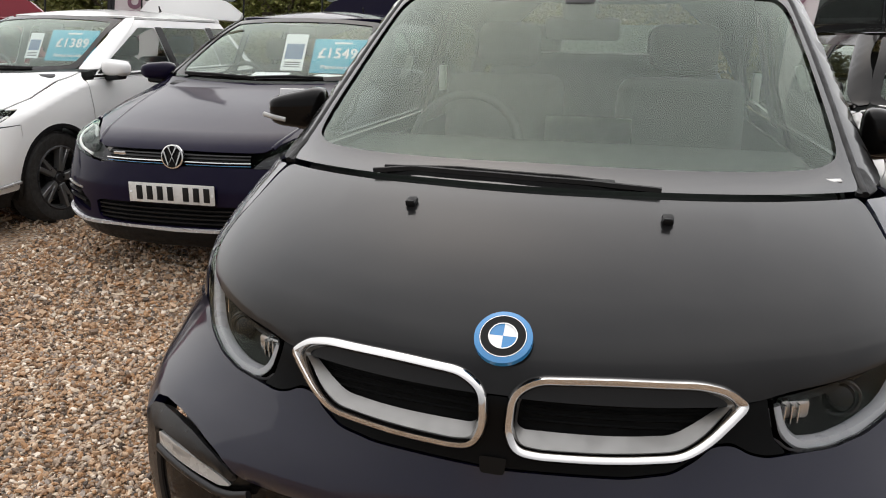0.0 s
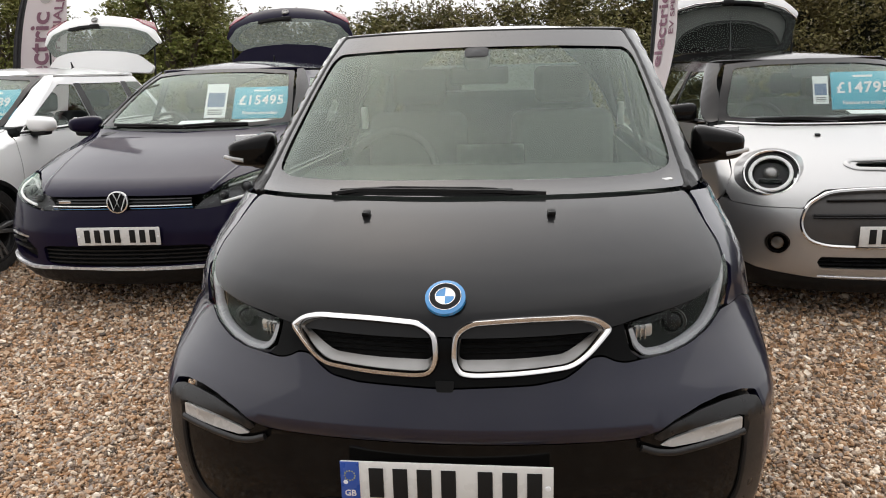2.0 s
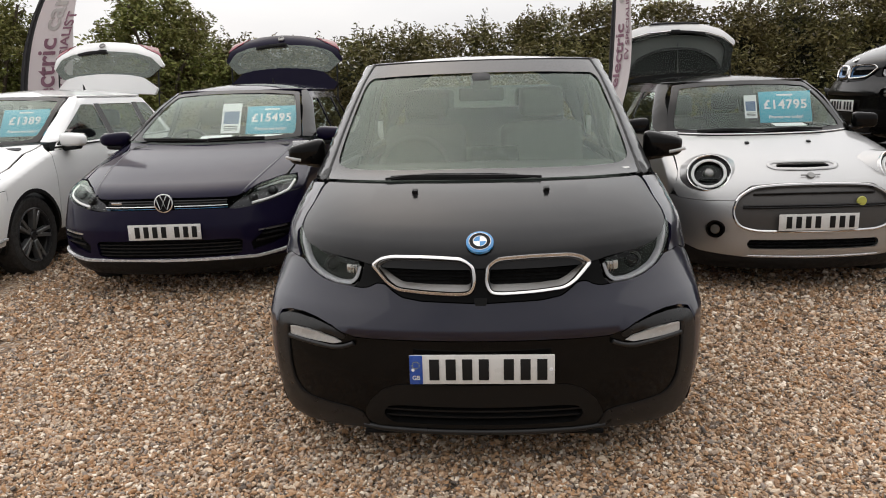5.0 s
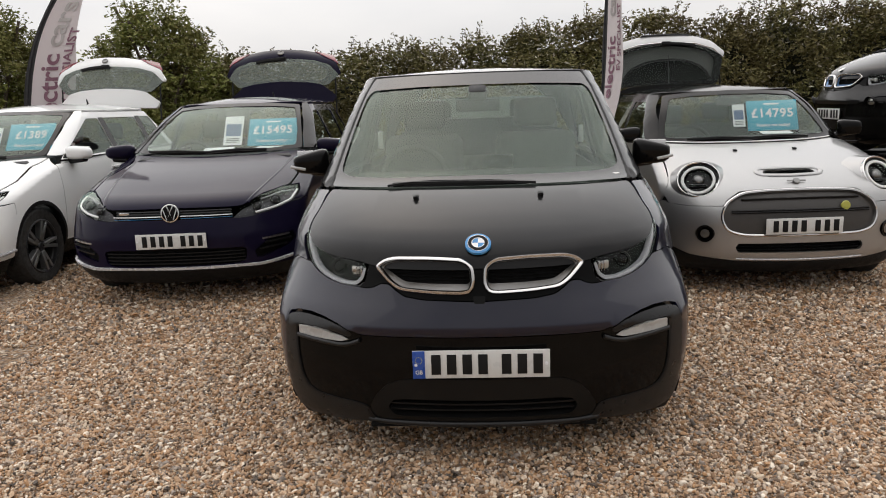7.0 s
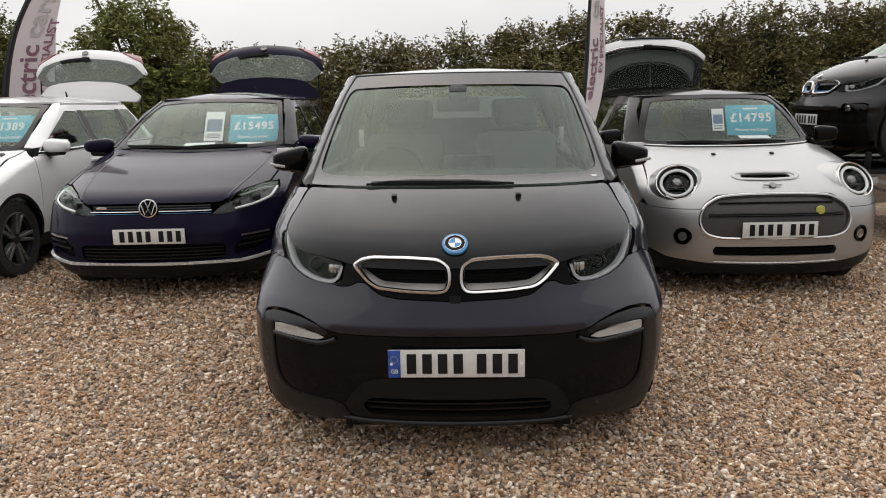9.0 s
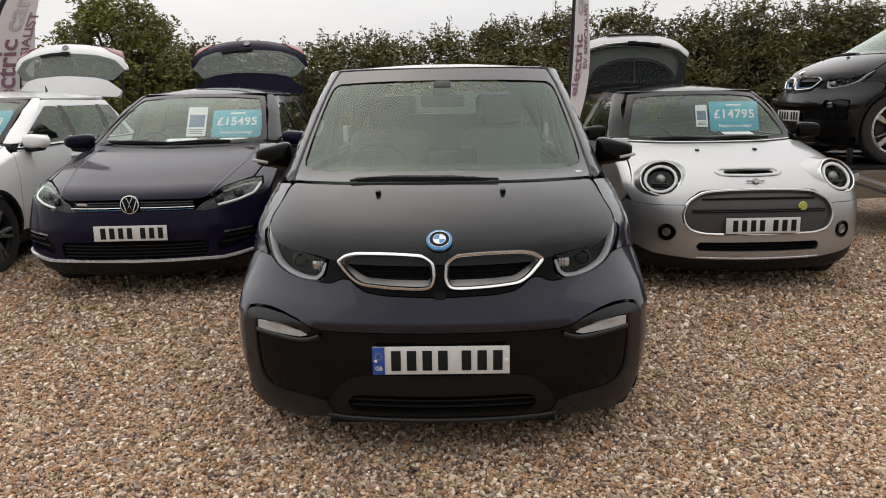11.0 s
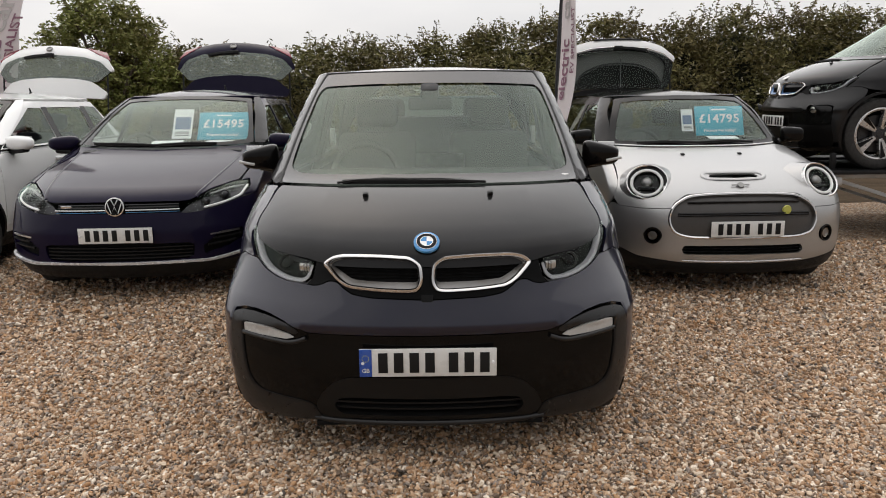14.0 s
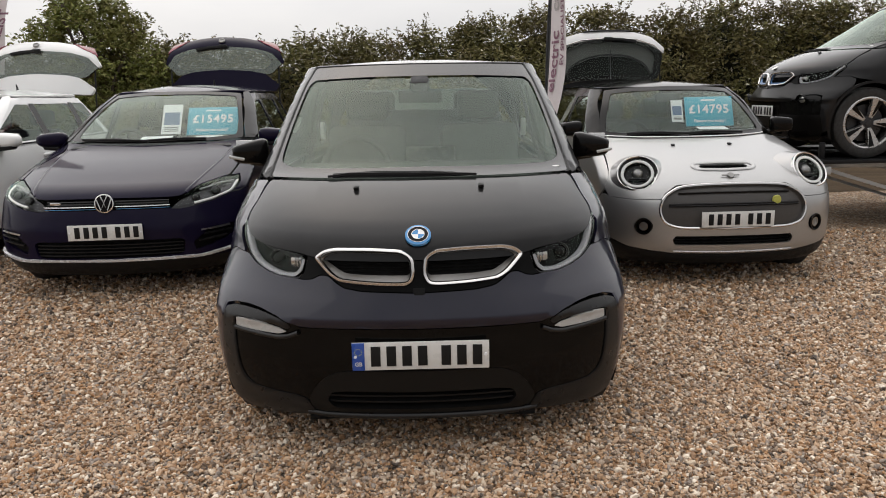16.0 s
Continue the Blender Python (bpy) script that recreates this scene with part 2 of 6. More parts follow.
def sweep(points, profile, closed=False, normals=None):
    """Sweeps a closed (across, out) profile along points; out is the given normal, or up."""
    bm = bmesh.new()
    pts = [Vector(p) for p in points]
    n = len(pts)
    rings = []
    for i, p in enumerate(pts):
        a, b = pts[(i - 1) % n] if closed or i else p, pts[(i + 1) % n] if closed or i < n - 1 else p
        t = (b - a).normalized()
        up = Vector(normals[i]) if normals else Vector((0, 0, 1))
        side = t.cross(up)
        side = side.normalized() if side.length > 1e-4 else Vector((1, 0, 0))
        up = side.cross(t).normalized()
        rings.append([bm.verts.new(p + side * u + up * v) for u, v in profile])
    k = len(profile)
    for i in range(n if closed else n - 1):
        a, b = rings[i], rings[(i + 1) % n]
        for j in range(k):
            bm.faces.new((a[j], a[(j + 1) % k], b[(j + 1) % k], b[j]))
    if not closed:
        bm.faces.new(rings[0][::-1])
        bm.faces.new(rings[-1])
    bmesh.ops.recalc_face_normals(bm, faces=bm.faces)
    return sharp(bm, 50)


def ring(rx, ry=None, seg=10):
    ry = rx if ry is None else ry
    return [(rx * math.cos(2 * math.pi * i / seg), ry * math.sin(2 * math.pi * i / seg)) for i in range(seg)]


def rounded(pts, r, seg=5, closed=True):
    """A polygon with its corners rounded by r, as a list of points. A third value in a point is its own radius."""
    out = []
    n = len(pts)
    for i, p in enumerate(pts):
        q, rr = Vector(p[:2]), (p[2] if len(p) > 2 else r)
        if not closed and i in (0, n - 1):
            out.append(q)
            continue
        a, b = Vector(pts[i - 1][:2]) - q, Vector(pts[(i + 1) % n][:2]) - q
        d = min(rr, a.length * 0.48, b.length * 0.48)
        if d < 1e-4:
            out.append(q)
            continue
        a, b = q + a.normalized() * d, q + b.normalized() * d
        for k in range(seg + 1):
            t = k / seg
            out.append(a * (1 - t) ** 2 + q * 2 * t * (1 - t) + b * t * t)
    return out


def dense(pts, step, closed=True):
    out = []
    n = len(pts)
    for i in range(n if closed else n - 1):
        a, b = Vector(pts[i]), Vector(pts[(i + 1) % n])
        k = max(1, int((b - a).length / step))
        out += [a.lerp(b, j / k) for j in range(k)]
    if not closed:
        out.append(Vector(pts[-1]))
    return out


def sheet(outline, place, step=0.04, thick=0.012, roll=0.003, holes=()):
    """A shaped panel: the 2D outline, less its holes, filled with a fine net, laid on a curved surface by place(u, v) -> (point, normal), with rolled edges and thickness."""
    loops = [outline, *holes]
    verts, edges = [], []
    for loop in loops:
        i0 = len(verts)
        verts += [Vector(p) for p in loop]
        edges += [(i0 + i, i0 + (i + 1) % len(loop)) for i in range(len(loop))]
    border = len(verts)
    lo = [min(p[i] for p in outline) for i in (0, 1)]
    hi = [max(p[i] for p in outline) for i in (0, 1)]
    A2 = np.array([tuple(verts[j]) for _, j in edges])
    A1 = np.array([tuple(verts[i]) for i, _ in edges])
    d = A2 - A1
    dd = np.maximum((d ** 2).sum(1), 1e-12)

    def clear(q):
        t = np.clip(((q[:, None] - A1) * d).sum(2) / dd, 0, 1)
        return np.sqrt((((A1 + d * t[..., None]) - q[:, None]) ** 2).sum(2)).min(1)

    def within(q):
        ok = np.zeros(len(q), bool)
        for loop in loops:
            L1 = np.array([tuple(p)[:2] for p in loop])
            L2 = np.roll(L1, 1, 0)
            up = (L1[:, 1] > q[:, None, 1]) != (L2[:, 1] > q[:, None, 1])
            run = np.where(L2[:, 1] == L1[:, 1], 1e-12, L2[:, 1] - L1[:, 1])
            hit = up & (q[:, None, 0] < (L2[:, 0] - L1[:, 0]) * (q[:, None, 1] - L1[:, 1]) / run + L1[:, 0])
            odd = hit.sum(1) % 2 == 1
            ok = odd if loop is outline else ok & ~odd
        return ok
    more = []
    for sgn, loop in [(1, outline)] + [(-1, h) for h in holes]:
        area = sum(loop[i - 1][0] * loop[i][1] - loop[i][0] * loop[i - 1][1] for i in range(len(loop)))
        s = 1 if area * sgn > 0 else -1
        for i in range(len(loop)):
            e = Vector(loop[(i + 1) % len(loop)]) - Vector(loop[i - 1])
            if e.length > 1e-6:
                more.append(tuple(Vector(loop[i]) + Vector((-e.y, e.x)).normalized() * s * 0.007))
    q = np.array(more)
    q = q[within(q) & (clear(q) > 0.005)]
    nx, nz = int((hi[0] - lo[0]) / step) + 1, int((hi[1] - lo[1]) / step) + 1
    g = np.array([(lo[0] + (i + 0.5 * (j % 2)) * step, lo[1] + j * step) for i in range(nx + 1) for j in range(nz + 1)])
    g = g[within(g) & (clear(g) > 0.4 * step + 0.006)]
    verts += [Vector(p) for p in q.tolist() + g.tolist()]
    vo, _, fo, orig, _, _ = geometry.delaunay_2d_cdt(verts, edges, [], 0, 1e-6)
    bm = bmesh.new()
    lay = bm.verts.layers.float_vector.new("nrm")
    bv = []
    for k, v in enumerate(vo):
        p, n = place(v[0], v[1])
        edge = any(o < border for o in orig[k])
        q = bm.verts.new(Vector(p) - Vector(n) * (roll if edge else 0))
        q[lay] = n
        bv.append((q, Vector(p) - Vector(n) * thick))
    mid = np.array([tuple((vo[f[0]] + vo[f[1]] + vo[f[2]]) / 3) for f in fo])
    for f, keep in zip(fo, within(mid)):
        if keep:
            try:
                bm.faces.new([bv[i][0] for i in f])
            except ValueError:
                pass
    for f in bm.faces:
        if f.normal.length < 0.5:
            f.normal_update()
        if f.normal.dot(f.verts[0][lay]) < 0:
            f.normal_flip()
    back = {q: p for q, p in bv}
    for e in [e for e in bm.edges if len(e.link_faces) == 1]:
        lp = e.link_loops[0]
        a, b = lp.vert, lp.link_loop_next.vert
        four = [bm.verts.new(c) for c in (b.co, a.co, back[a], back[b])]
        f = bm.faces.new(four)
        f.normal_update()
        for v in four:
            v[lay] = f.normal
    for v in [v for v in bm.verts if not v.link_faces]:
        bm.verts.remove(v)
    return bm


# ---- car shells ----
def mono(pts):
    """Monotone cubic curve through (z, value) points."""
    X = np.array([p[0] for p in pts], float)
    Y = np.array([p[1] for p in pts], float)
    h = np.diff(X)
    d = np.diff(Y) / h
    m = np.zeros(len(X))
    m[0], m[-1] = d[0], d[-1]
    for i in range(1, len(X) - 1):
        if d[i - 1] * d[i] > 0:
            w1, w2 = 2 * h[i] + h[i - 1], h[i] + 2 * h[i - 1]
            m[i] = (w1 + w2) / (w1 / d[i - 1] + w2 / d[i])

    def curve(x):
        i = min(int(np.searchsorted(X, x, "right")) - 1, len(h) - 1)
        t = (x - X[i]) / h[i]
        return float((1 + 2 * t) * (1 - t) ** 2 * Y[i] + t * (1 - t) ** 2 * h[i] * m[i] + t * t * (3 - 2 * t) * Y[i + 1] + t * t * (t - 1) * h[i] * m[i + 1])
    x0, dx = float(X[0]), float(X[-1] - X[0]) / 1500
    table = [curve(x0 + i * dx) for i in range(1501)]

    def f(x):
        t = (x - x0) / dx
        i = int(t)
        return table[0] if t <= 0 else table[1500] if i >= 1500 else table[i] + (table[i + 1] - table[i]) * (t - i)
    return f


class Body:
    """A car's shell as a stack of level slices: P front, R rear, W half width, D and E depth of the front and rear rounding, by height."""

    def __init__(self, P, W, D, R, E, k=1.0, crown=0.0, taper=0.0):
        self.P, self.W, self.D, self.R, self.E, self.k = mono(P), mono(W), mono(D), mono(R), mono(E), k
        self.crown, self.taper = crown, taper

    def up(self, z):
        """The height of a slice: those near the roof are drawn up."""
        return z + self.crown * max(0.0, (z - 1.3) / .26)

    def at(self, s, z):
        sign, s = (-1 if s < 0 else 1), abs(s)
        P, W, D, R, E = self.P(z), self.W(z), self.D(z), self.R(z), self.E(z)
        run = R - E - P - D
        if s <= 1:
            a = s * math.pi / 2
            x, y = W * math.sin(a), P + D * (1 - math.cos(a)) ** self.k
        elif s <= 1 + run:
            x, y = W, P + D + s - 1
        else:
            a = min(s - 1 - run, 1) * math.pi / 2
            x, y = W * math.cos(a), R - E + E * math.sin(a)
        return (sign * x * (1 - self.taper * max(0.0, y - 1.4)), y, self.up(z))

    def sx(self, x, z):
        return math.copysign(math.asin(min(1, abs(x) / self.W(z))) * 2 / math.pi, x)

    def sy(self, y, z):
        P, D, R, E = self.P(z), self.D(z), self.R(z), self.E(z)
        if y < P + D:
            return math.acos(1 - (max(y - P, 0) / D) ** (1 / self.k)) * 2 / math.pi
        if y <= R - E:
            return 1 + y - P - D
        return 1 + R - E - P - D + math.asin(min(1, (y - R + E) / E)) * 2 / math.pi

    def place(self, off=0.0):
        def f(s, z):
            s /= 1.3
            p, ps, pz = (Vector(self.at(*q)) for q in ((s, z), (s + 0.004, z), (s, z + 0.003)))
            n = (ps - p).cross(pz - p).normalized()
            return p + n * off, n
        return f

    def X(self, x, z, *r):
        return (1.3 * self.sx(x, z), z, *r)

    def Y(self, y, z, *r):
        return (1.3 * self.sy(y, z), z, *r)

    def panel(self, pts, r=0.02, off=0.0, thick=0.012, step=0.045, roll=0.003, holes=(), side=1):
        """A panel of the shell, from an outline of X and Y points."""
        o = dense(rounded(pts, r), step * 0.7)
        hs = [dense(h, step * 0.5) for h in holes]
        if side < 0:
            o, hs = [Vector((-p[0], p[1])) for p in o], [[Vector((-p[0], p[1])) for p in h] for h in hs]
        return sheet([tuple(p) for p in o], self.place(off), step, thick, roll, [[tuple(p) for p in h] for h in hs])

    def G(self, x, z, *r):
        """A point of a flank outline, by its x on the front."""
        return (self.at(self.sx(x, z), z)[1], z, *r)

    def edge(self, pts, drop=0.0):
        """The (y, z) points of a flank outline along an edge given by X and Y points."""
        return [(self.at(p[0] / 1.3, p[1])[1], p[1] - drop) for p in dense(pts, 0.03, False)]

    def flank(self, pts, r=0.02, off=0.0, thick=0.012, step=0.05, roll=0.003, holes=(), side=1):
        """A panel of the car's side, from an outline of (y, z) points."""
        def place(y, z):
            p, py, pz = (Vector(self.at(self.sy(*q), q[1])) for q in ((y, z), (y + 0.003, z), (y, z + 0.003)))
            n = (py - p).cross(pz - p).normalized()
            p = p + n * off
            return Vector((side * p.x, p.y, p.z)), Vector((side * n.x, n.y, n.z))
        o = [tuple(p) for p in dense(rounded(pts, r), step * 0.7)]
        return sheet(o, place, step, thick, roll, [[tuple(p) for p in dense(h, step * 0.6)] for h in holes])

    def line(self, pts, r=0.02, off=0.0, step=0.03, side=1, closed=False):
        """Points and normals along a line on the shell."""
        f = self.place(off)
        o = dense(rounded(pts, r, closed=closed), step, closed)
        q = [f(side * p[0], p[1]) for p in o]
        return [a for a, _ in q], [b for _, b in q]

    def roof(self, zt, rise, step=0.08, thick=0.02):
        """The roof: the top slice domed over."""
        n = 24
        run = self.R(zt) - self.E(zt) - self.P(zt) - self.D(zt)
        ss = [i / n for i in range(n)] + [1 + run * i / 12 for i in range(12)] + [1 + run + i / n for i in range(n + 1)]
        half = [self.at(s, zt)[:2] for s in ss]
        loop = [half[0]] + half[1:-1] + [half[-1]] + [(-x, y) for x, y in half[1:-1][::-1]]
        y0, y1, w = self.P(zt), self.R(zt), self.W(zt)

        def place(x, y):
            h = lambda x, y: self.up(zt) + rise * (1 - min(1, abs(x) / w) ** 2.2) * (1 - abs(2 * (y - y0) / (y1 - y0) - 1) ** 3)
            p = Vector((x, y, h(x, y)))
            nn = Vector((h(x - 0.01, y) - h(x + 0.01, y), h(x, y - 0.01) - h(x, y + 0.01), 0.02)).normalized()
            return p, nn
        return sheet(dense(loop, 0.05), place, step, thick, 0.004)


def mirrored(half):
    """A closed outline from its right half, from the middle round to the middle."""
    return list(half) + [(-p[0], *p[1:]) for p in reversed(half) if abs(p[0]) > 1e-6]


# ---- parts that cars share ----
def thing(name, label, category, m, group=""):
    e = new(name)
    e.matrix_basis = m
    return tagged(e, label, category, group)


def number_plate(parent, at, tilt, dots, band=False):
    """A UK plate, its characters as plain bars."""
    m = pose(*at, tilt, 0, 0)
    b = box((0.52, 0.006, 0.111), bevel=0.004)
    bmesh.ops.transform(b, matrix=m, verts=b.verts)
    plate = part("number_plate", b, PLATE_WHITE, parent, "white reflective plate with dark bars")
    x0 = -0.20 if band else -0.225
    if band:
        b = box((0.047, 0.003, 0.109), (-0.236, -0.0035, 0), 0.001)
        bmesh.ops.transform(b, matrix=m, verts=b.verts)
        part("blue_band", b, PLATE_BLUE, plate)
        if dots:
            part("country_letters", text_mesh("GB", .022, m @ pose(-.236, -.0055, -.030, 90), .0006, .02), PLATE_WHITE, plate)
            for k in range(12):
                a = math.pi * k / 6
                b = box((.003, .001, .003), (-.236 + .013 * math.cos(a), -.0055, .018 + .013 * math.sin(a)), 0)
                bmesh.ops.transform(b, matrix=m, verts=b.verts)
                part("band_star", b, LIME, plate)
    w = (0.245 - x0) / 7.5
    for i in range(7):
        cx = x0 + w * (i + 0.5 + (0.5 if i > 3 else 0))
        b = box((0.036, 0.003, 0.079), (cx, -0.0045, 0), 0.001)
        bmesh.ops.transform(b, matrix=m, verts=b.verts)
        part("bar", b, INK, plate)
    if dots:
        for sx in (-0.247, 0.247):
            b = lathe([(0, -0.0055), (0.006, -0.005), (0.007, -0.003)], 12, m @ pose(sx, 0, 0))
            part("screw_cap", b, PAPER, plate)
    return plate


def wheel(parent, at, radius, width, rim, side, style):
    """A tyre on an alloy rim. side: 1 faces +x."""
    m = pose(*at) @ pose(0, 0, 0, 0, 0, 90 if side > 0 else -90)
    w, r, q = width, radius, rim
    t = part("tyre", lathe([(q, -w * 0.46), (q + 0.015, -w * 0.5), (r * 0.93, -w * 0.5), (r * 0.985, -w * 0.42), (r, -w * 0.3), (r, w * 0.3), (r * 0.985, w * 0.42), (r * 0.93, w * 0.5), (q + 0.015, w * 0.5), (q, w * 0.46), (q - 0.03, w * 0.3), (q - 0.03, -w * 0.3), (q, -w * 0.46)], 48, m), RUBBER, parent)
    part("rim", lathe([(q + 0.004, -w * 0.47), (q - 0.006, -w * 0.5), (q - 0.02, -w * 0.46), (q - 0.026, w * 0.3)], 48, m), RIM_BRIGHT if style == "blade" else RIM_DARK, t)
    part("brake_disc", lathe([(0, 0.0), (q * 0.72, 0.0), (q * 0.72, 0.02), (0, 0.02)], 32, m), RIM_DARK, t)
    part("hub", lathe([(0, -w * 0.40), (0.028, -w * 0.40), (0.033, -w * 0.36), (0.07, -w * 0.34), (0.075, -w * 0.1)], 24, m), RIM_DARK, t)
    for i in range(5):
        a = 72 * i + 90
        arms = []
        for off, wide in (((-9, 0.030), (9, 0.030)) if style == "twin" else ((0, 0.115),)):
            b = bmesh.new()
            tw = radians(off)
            inner, outer = 0.05, q - 0.012
            w0, w1 = (wide * 0.5, wide) if style == "twin" else (0.018, wide)
            shift = outer * math.sin(tw)
            pts = [(-w0 + shift * 0.25, inner), (w0 + shift * 0.25, inner), (w1 * 0.5 + shift, outer), (-w1 * 0.5 + shift, outer)]
            f = [b.verts.new((x, -w * 0.40 + 0.02 * (y / q) * -1, y)) for x, y in pts]
            g = [b.verts.new((x, -w * 0.40 + 0.04, y)) for x, y in pts]
            b.faces.new(f)
            for k in range(4):
                b.faces.new((f[k], g[k], g[(k + 1) % 4], f[(k + 1) % 4]))
            bmesh.ops.recalc_face_normals(b, faces=b.faces)
            bmesh.ops.bevel(b, geom=b.edges[:], offset=0.003, segments=1, affect="EDGES")
            arms.append(sharp(b))
        b = join(*arms)
        bmesh.ops.transform(b, matrix=m @ pose(0, 0, 0, 0, a, 0), verts=b.verts)
        part("spoke", b, RIM_BRIGHT if style == "blade" else RIM_MID, t)
        if style == "blade":
            b = bmesh.new()
            f = [b.verts.new((x, -w * .40 - .023 * (y / q), y)) for x, y in ((.002, .075), (.012, .075), (.056, q - .02), (.004, q - .02))]
            g = [b.verts.new((v.co.x, v.co.y + .02, v.co.z)) for v in f]
            b.faces.new(f)
            for k in range(4):
                b.faces.new((f[k], g[k], g[(k + 1) % 4], f[(k + 1) % 4]))
            bmesh.ops.recalc_face_normals(b, faces=b.faces)
            bmesh.ops.transform(b, matrix=m @ pose(0, 0, 0, 0, a, 0), verts=b.verts)
            part("spoke_inset", sharp(b), GLOSS_BLACK, t, "gloss black inset")
    return t


def mirror_cup(parent, at, size, side, mat, lamp=True, taper=.22, soft=.48):
    """A door mirror: shell, stalk, lamp strip and glass. at: its middle."""
    sx, sy, sz = size
    b = bmesh.new()
    bmesh.ops.create_uvsphere(b, u_segments=24, v_segments=14, radius=0.5)
    for v in b.verts:
        p = v.co
        for i in range(3):
            p[i] = math.copysign(abs(p[i] * 2) ** soft / 2, p[i])
        if p.y > 0.1:
            p.y = 0.1 + (p.y - 0.1) * 0.25
        p.z *= 1 - (taper if p.z > 0 else .4 * taper) * (0.5 + p.x * side)
        p.x *= sx
        p.y *= sy * (1.35 if p.y < 0 else 1)
        p.z *= sz
    bmesh.ops.transform(b, matrix=pose(*at, 0, 0, -12 * side), verts=b.verts)
    cup = part("door_mirror", b, mat, parent)
    part("mirror_foot", sweep([(at[0] - side * sx * 0.72, at[1] + 0.02, at[2] - sz * 0.5), (at[0] - side * sx * 0.35, at[1], at[2] - sz * 0.42), (at[0], at[1], at[2] - sz * 0.36)], ring(0.035, 0.02)), GLOSS_BLACK, cup)
    b = box((sx * 0.82, 0.008, sz * 0.74), (at[0], at[1] + sy * 0.1 + 0.012, at[2]), 0.004, (0, 0, -12 * side))
    part("mirror_glass", b, CHROME, cup)
    if lamp:
        f = [(at[0] + side * sx * (0.08 + 0.40 * k / 5), at[1] - sy * 0.67 - 0.21 * sx * (0.08 + 0.40 * k / 5) + (k / 5) ** 3 * 0.018, at[2] - sz * 0.24 + 0.003 * k) for k in range(6)]
        part("indicator", sweep(f, ring(0.006, 0.008)), LAMP_WHITE, cup)
    return cup


def seat(parent, at, mat, scale=1.0):
    """A front seat: cushion, back and headrest."""
    x, y, z = at
    s = part("seat", box((0.50, 0.50, 0.16), (x, y, z), 0.06, (6, 0, 0), 3), mat, parent)
    part("backrest", box((0.50, 0.15, 0.60), (x, y + 0.30, z + 0.32), 0.065, (-16, 0, 0), 3), mat, s)
    part("headrest", box((0.27, 0.10, 0.18), (x, y + 0.43, z + 0.73), 0.045, (-10, 0, 0), 3), mat, s)
    return s


def steering_wheel(parent, at):
    m = pose(*at, -25, 0, 0)
    pts = [m @ Vector((0.18 * math.cos(2 * math.pi * i / 28), 0, 0.18 * math.sin(2 * math.pi * i / 28))) for i in range(28)]
    n = m.to_3x3() @ Vector((0, -1, 0))
    w = part("steering_wheel", sweep(pts, ring(0.016), True, [n] * 28), CABIN, parent)
    b = join(box((0.30, 0.03, 0.05), (0, 0, 0), 0.012), box((0.13, 0.04, 0.10), (0, -0.01, -0.02), 0.02), box((0.04, 0.02, 0.16), (0, 0, -0.1), 0.008))
    bmesh.ops.transform(b, matrix=m, verts=b.verts)
    part("wheel_hub", b, CABIN, w, "grey spokes and centre pad")


def text_mesh(words, size, m, depth=0.0015, bold=0.02, gap=1.0):
    cu = bpy.data.curves.new("text", "FONT")
    cu.body, cu.size, cu.align_x, cu.align_y, cu.extrude, cu.offset = words, size, "CENTER", "CENTER", depth, size * bold
    cu.space_character = gap
    ob = bpy.data.objects.new("text", cu)
    scene.collection.objects.link(ob)
    dg = bpy.context.evaluated_depsgraph_get()
    me = bpy.data.meshes.new_from_object(ob.evaluated_get(dg))
    bpy.data.objects.remove(ob)
    bpy.data.curves.remove(cu)
    me.transform(m)
    me.materials.clear()
    return me


def wiper_arm(parent, pts, normals, mat=MATT_BLACK):
    w = part("wiper", sweep(pts, [(-0.010, 0), (0.010, 0), (0.006, 0.016), (-0.006, 0.016)], False, normals), mat, parent)
    return w


def chevron_badge(parent, m, r):
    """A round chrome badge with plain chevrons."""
    b = part("badge", lathe([(r, 0), (r * 0.99, -0.012), (r * 0.88, -0.014), (r * 0.86, -0.004)], 40, m), CHROME, parent, "round chrome badge")
    part("badge_plate", lathe([(0, -0.004), (r * 0.87, -0.003)], 32, m), GLOSS_BLACK, b)
    for z, h in ((0.34, 0.62), (-0.14, 0.62)):
        pts = [(-0.52 * r, -0.009, (z + 0.28) * r), (-0.2 * r, -0.009, (z - 0.42) * r), (0, -0.009, (z + 0.16) * r), (0.2 * r, -0.009, (z - 0.42) * r), (0.52 * r, -0.009, (z + 0.28) * r)]
        if z > 0:
            pts = [(-0.34 * r, -0.009, 0.78 * r), (0, -0.009, 0.08 * r), (0.34 * r, -0.009, 0.78 * r)]
        else:
            pts = [(-0.74 * r, -0.009, 0.42 * r), (-0.34 * r, -0.009, -0.72 * r), (0, -0.009, 0.0), (0.34 * r, -0.009, -0.72 * r), (0.74 * r, -0.009, 0.42 * r)]
        sw = sweep([m @ Vector(p) for p in pts], [(-0.075 * r, 0), (0.075 * r, 0), (0.06 * r, 0.006), (-0.06 * r, 0.006)], False, [m.to_3x3() @ Vector((0, -1, 0))] * len(pts))
        part("chevron", sw, CHROME, b)
    return b


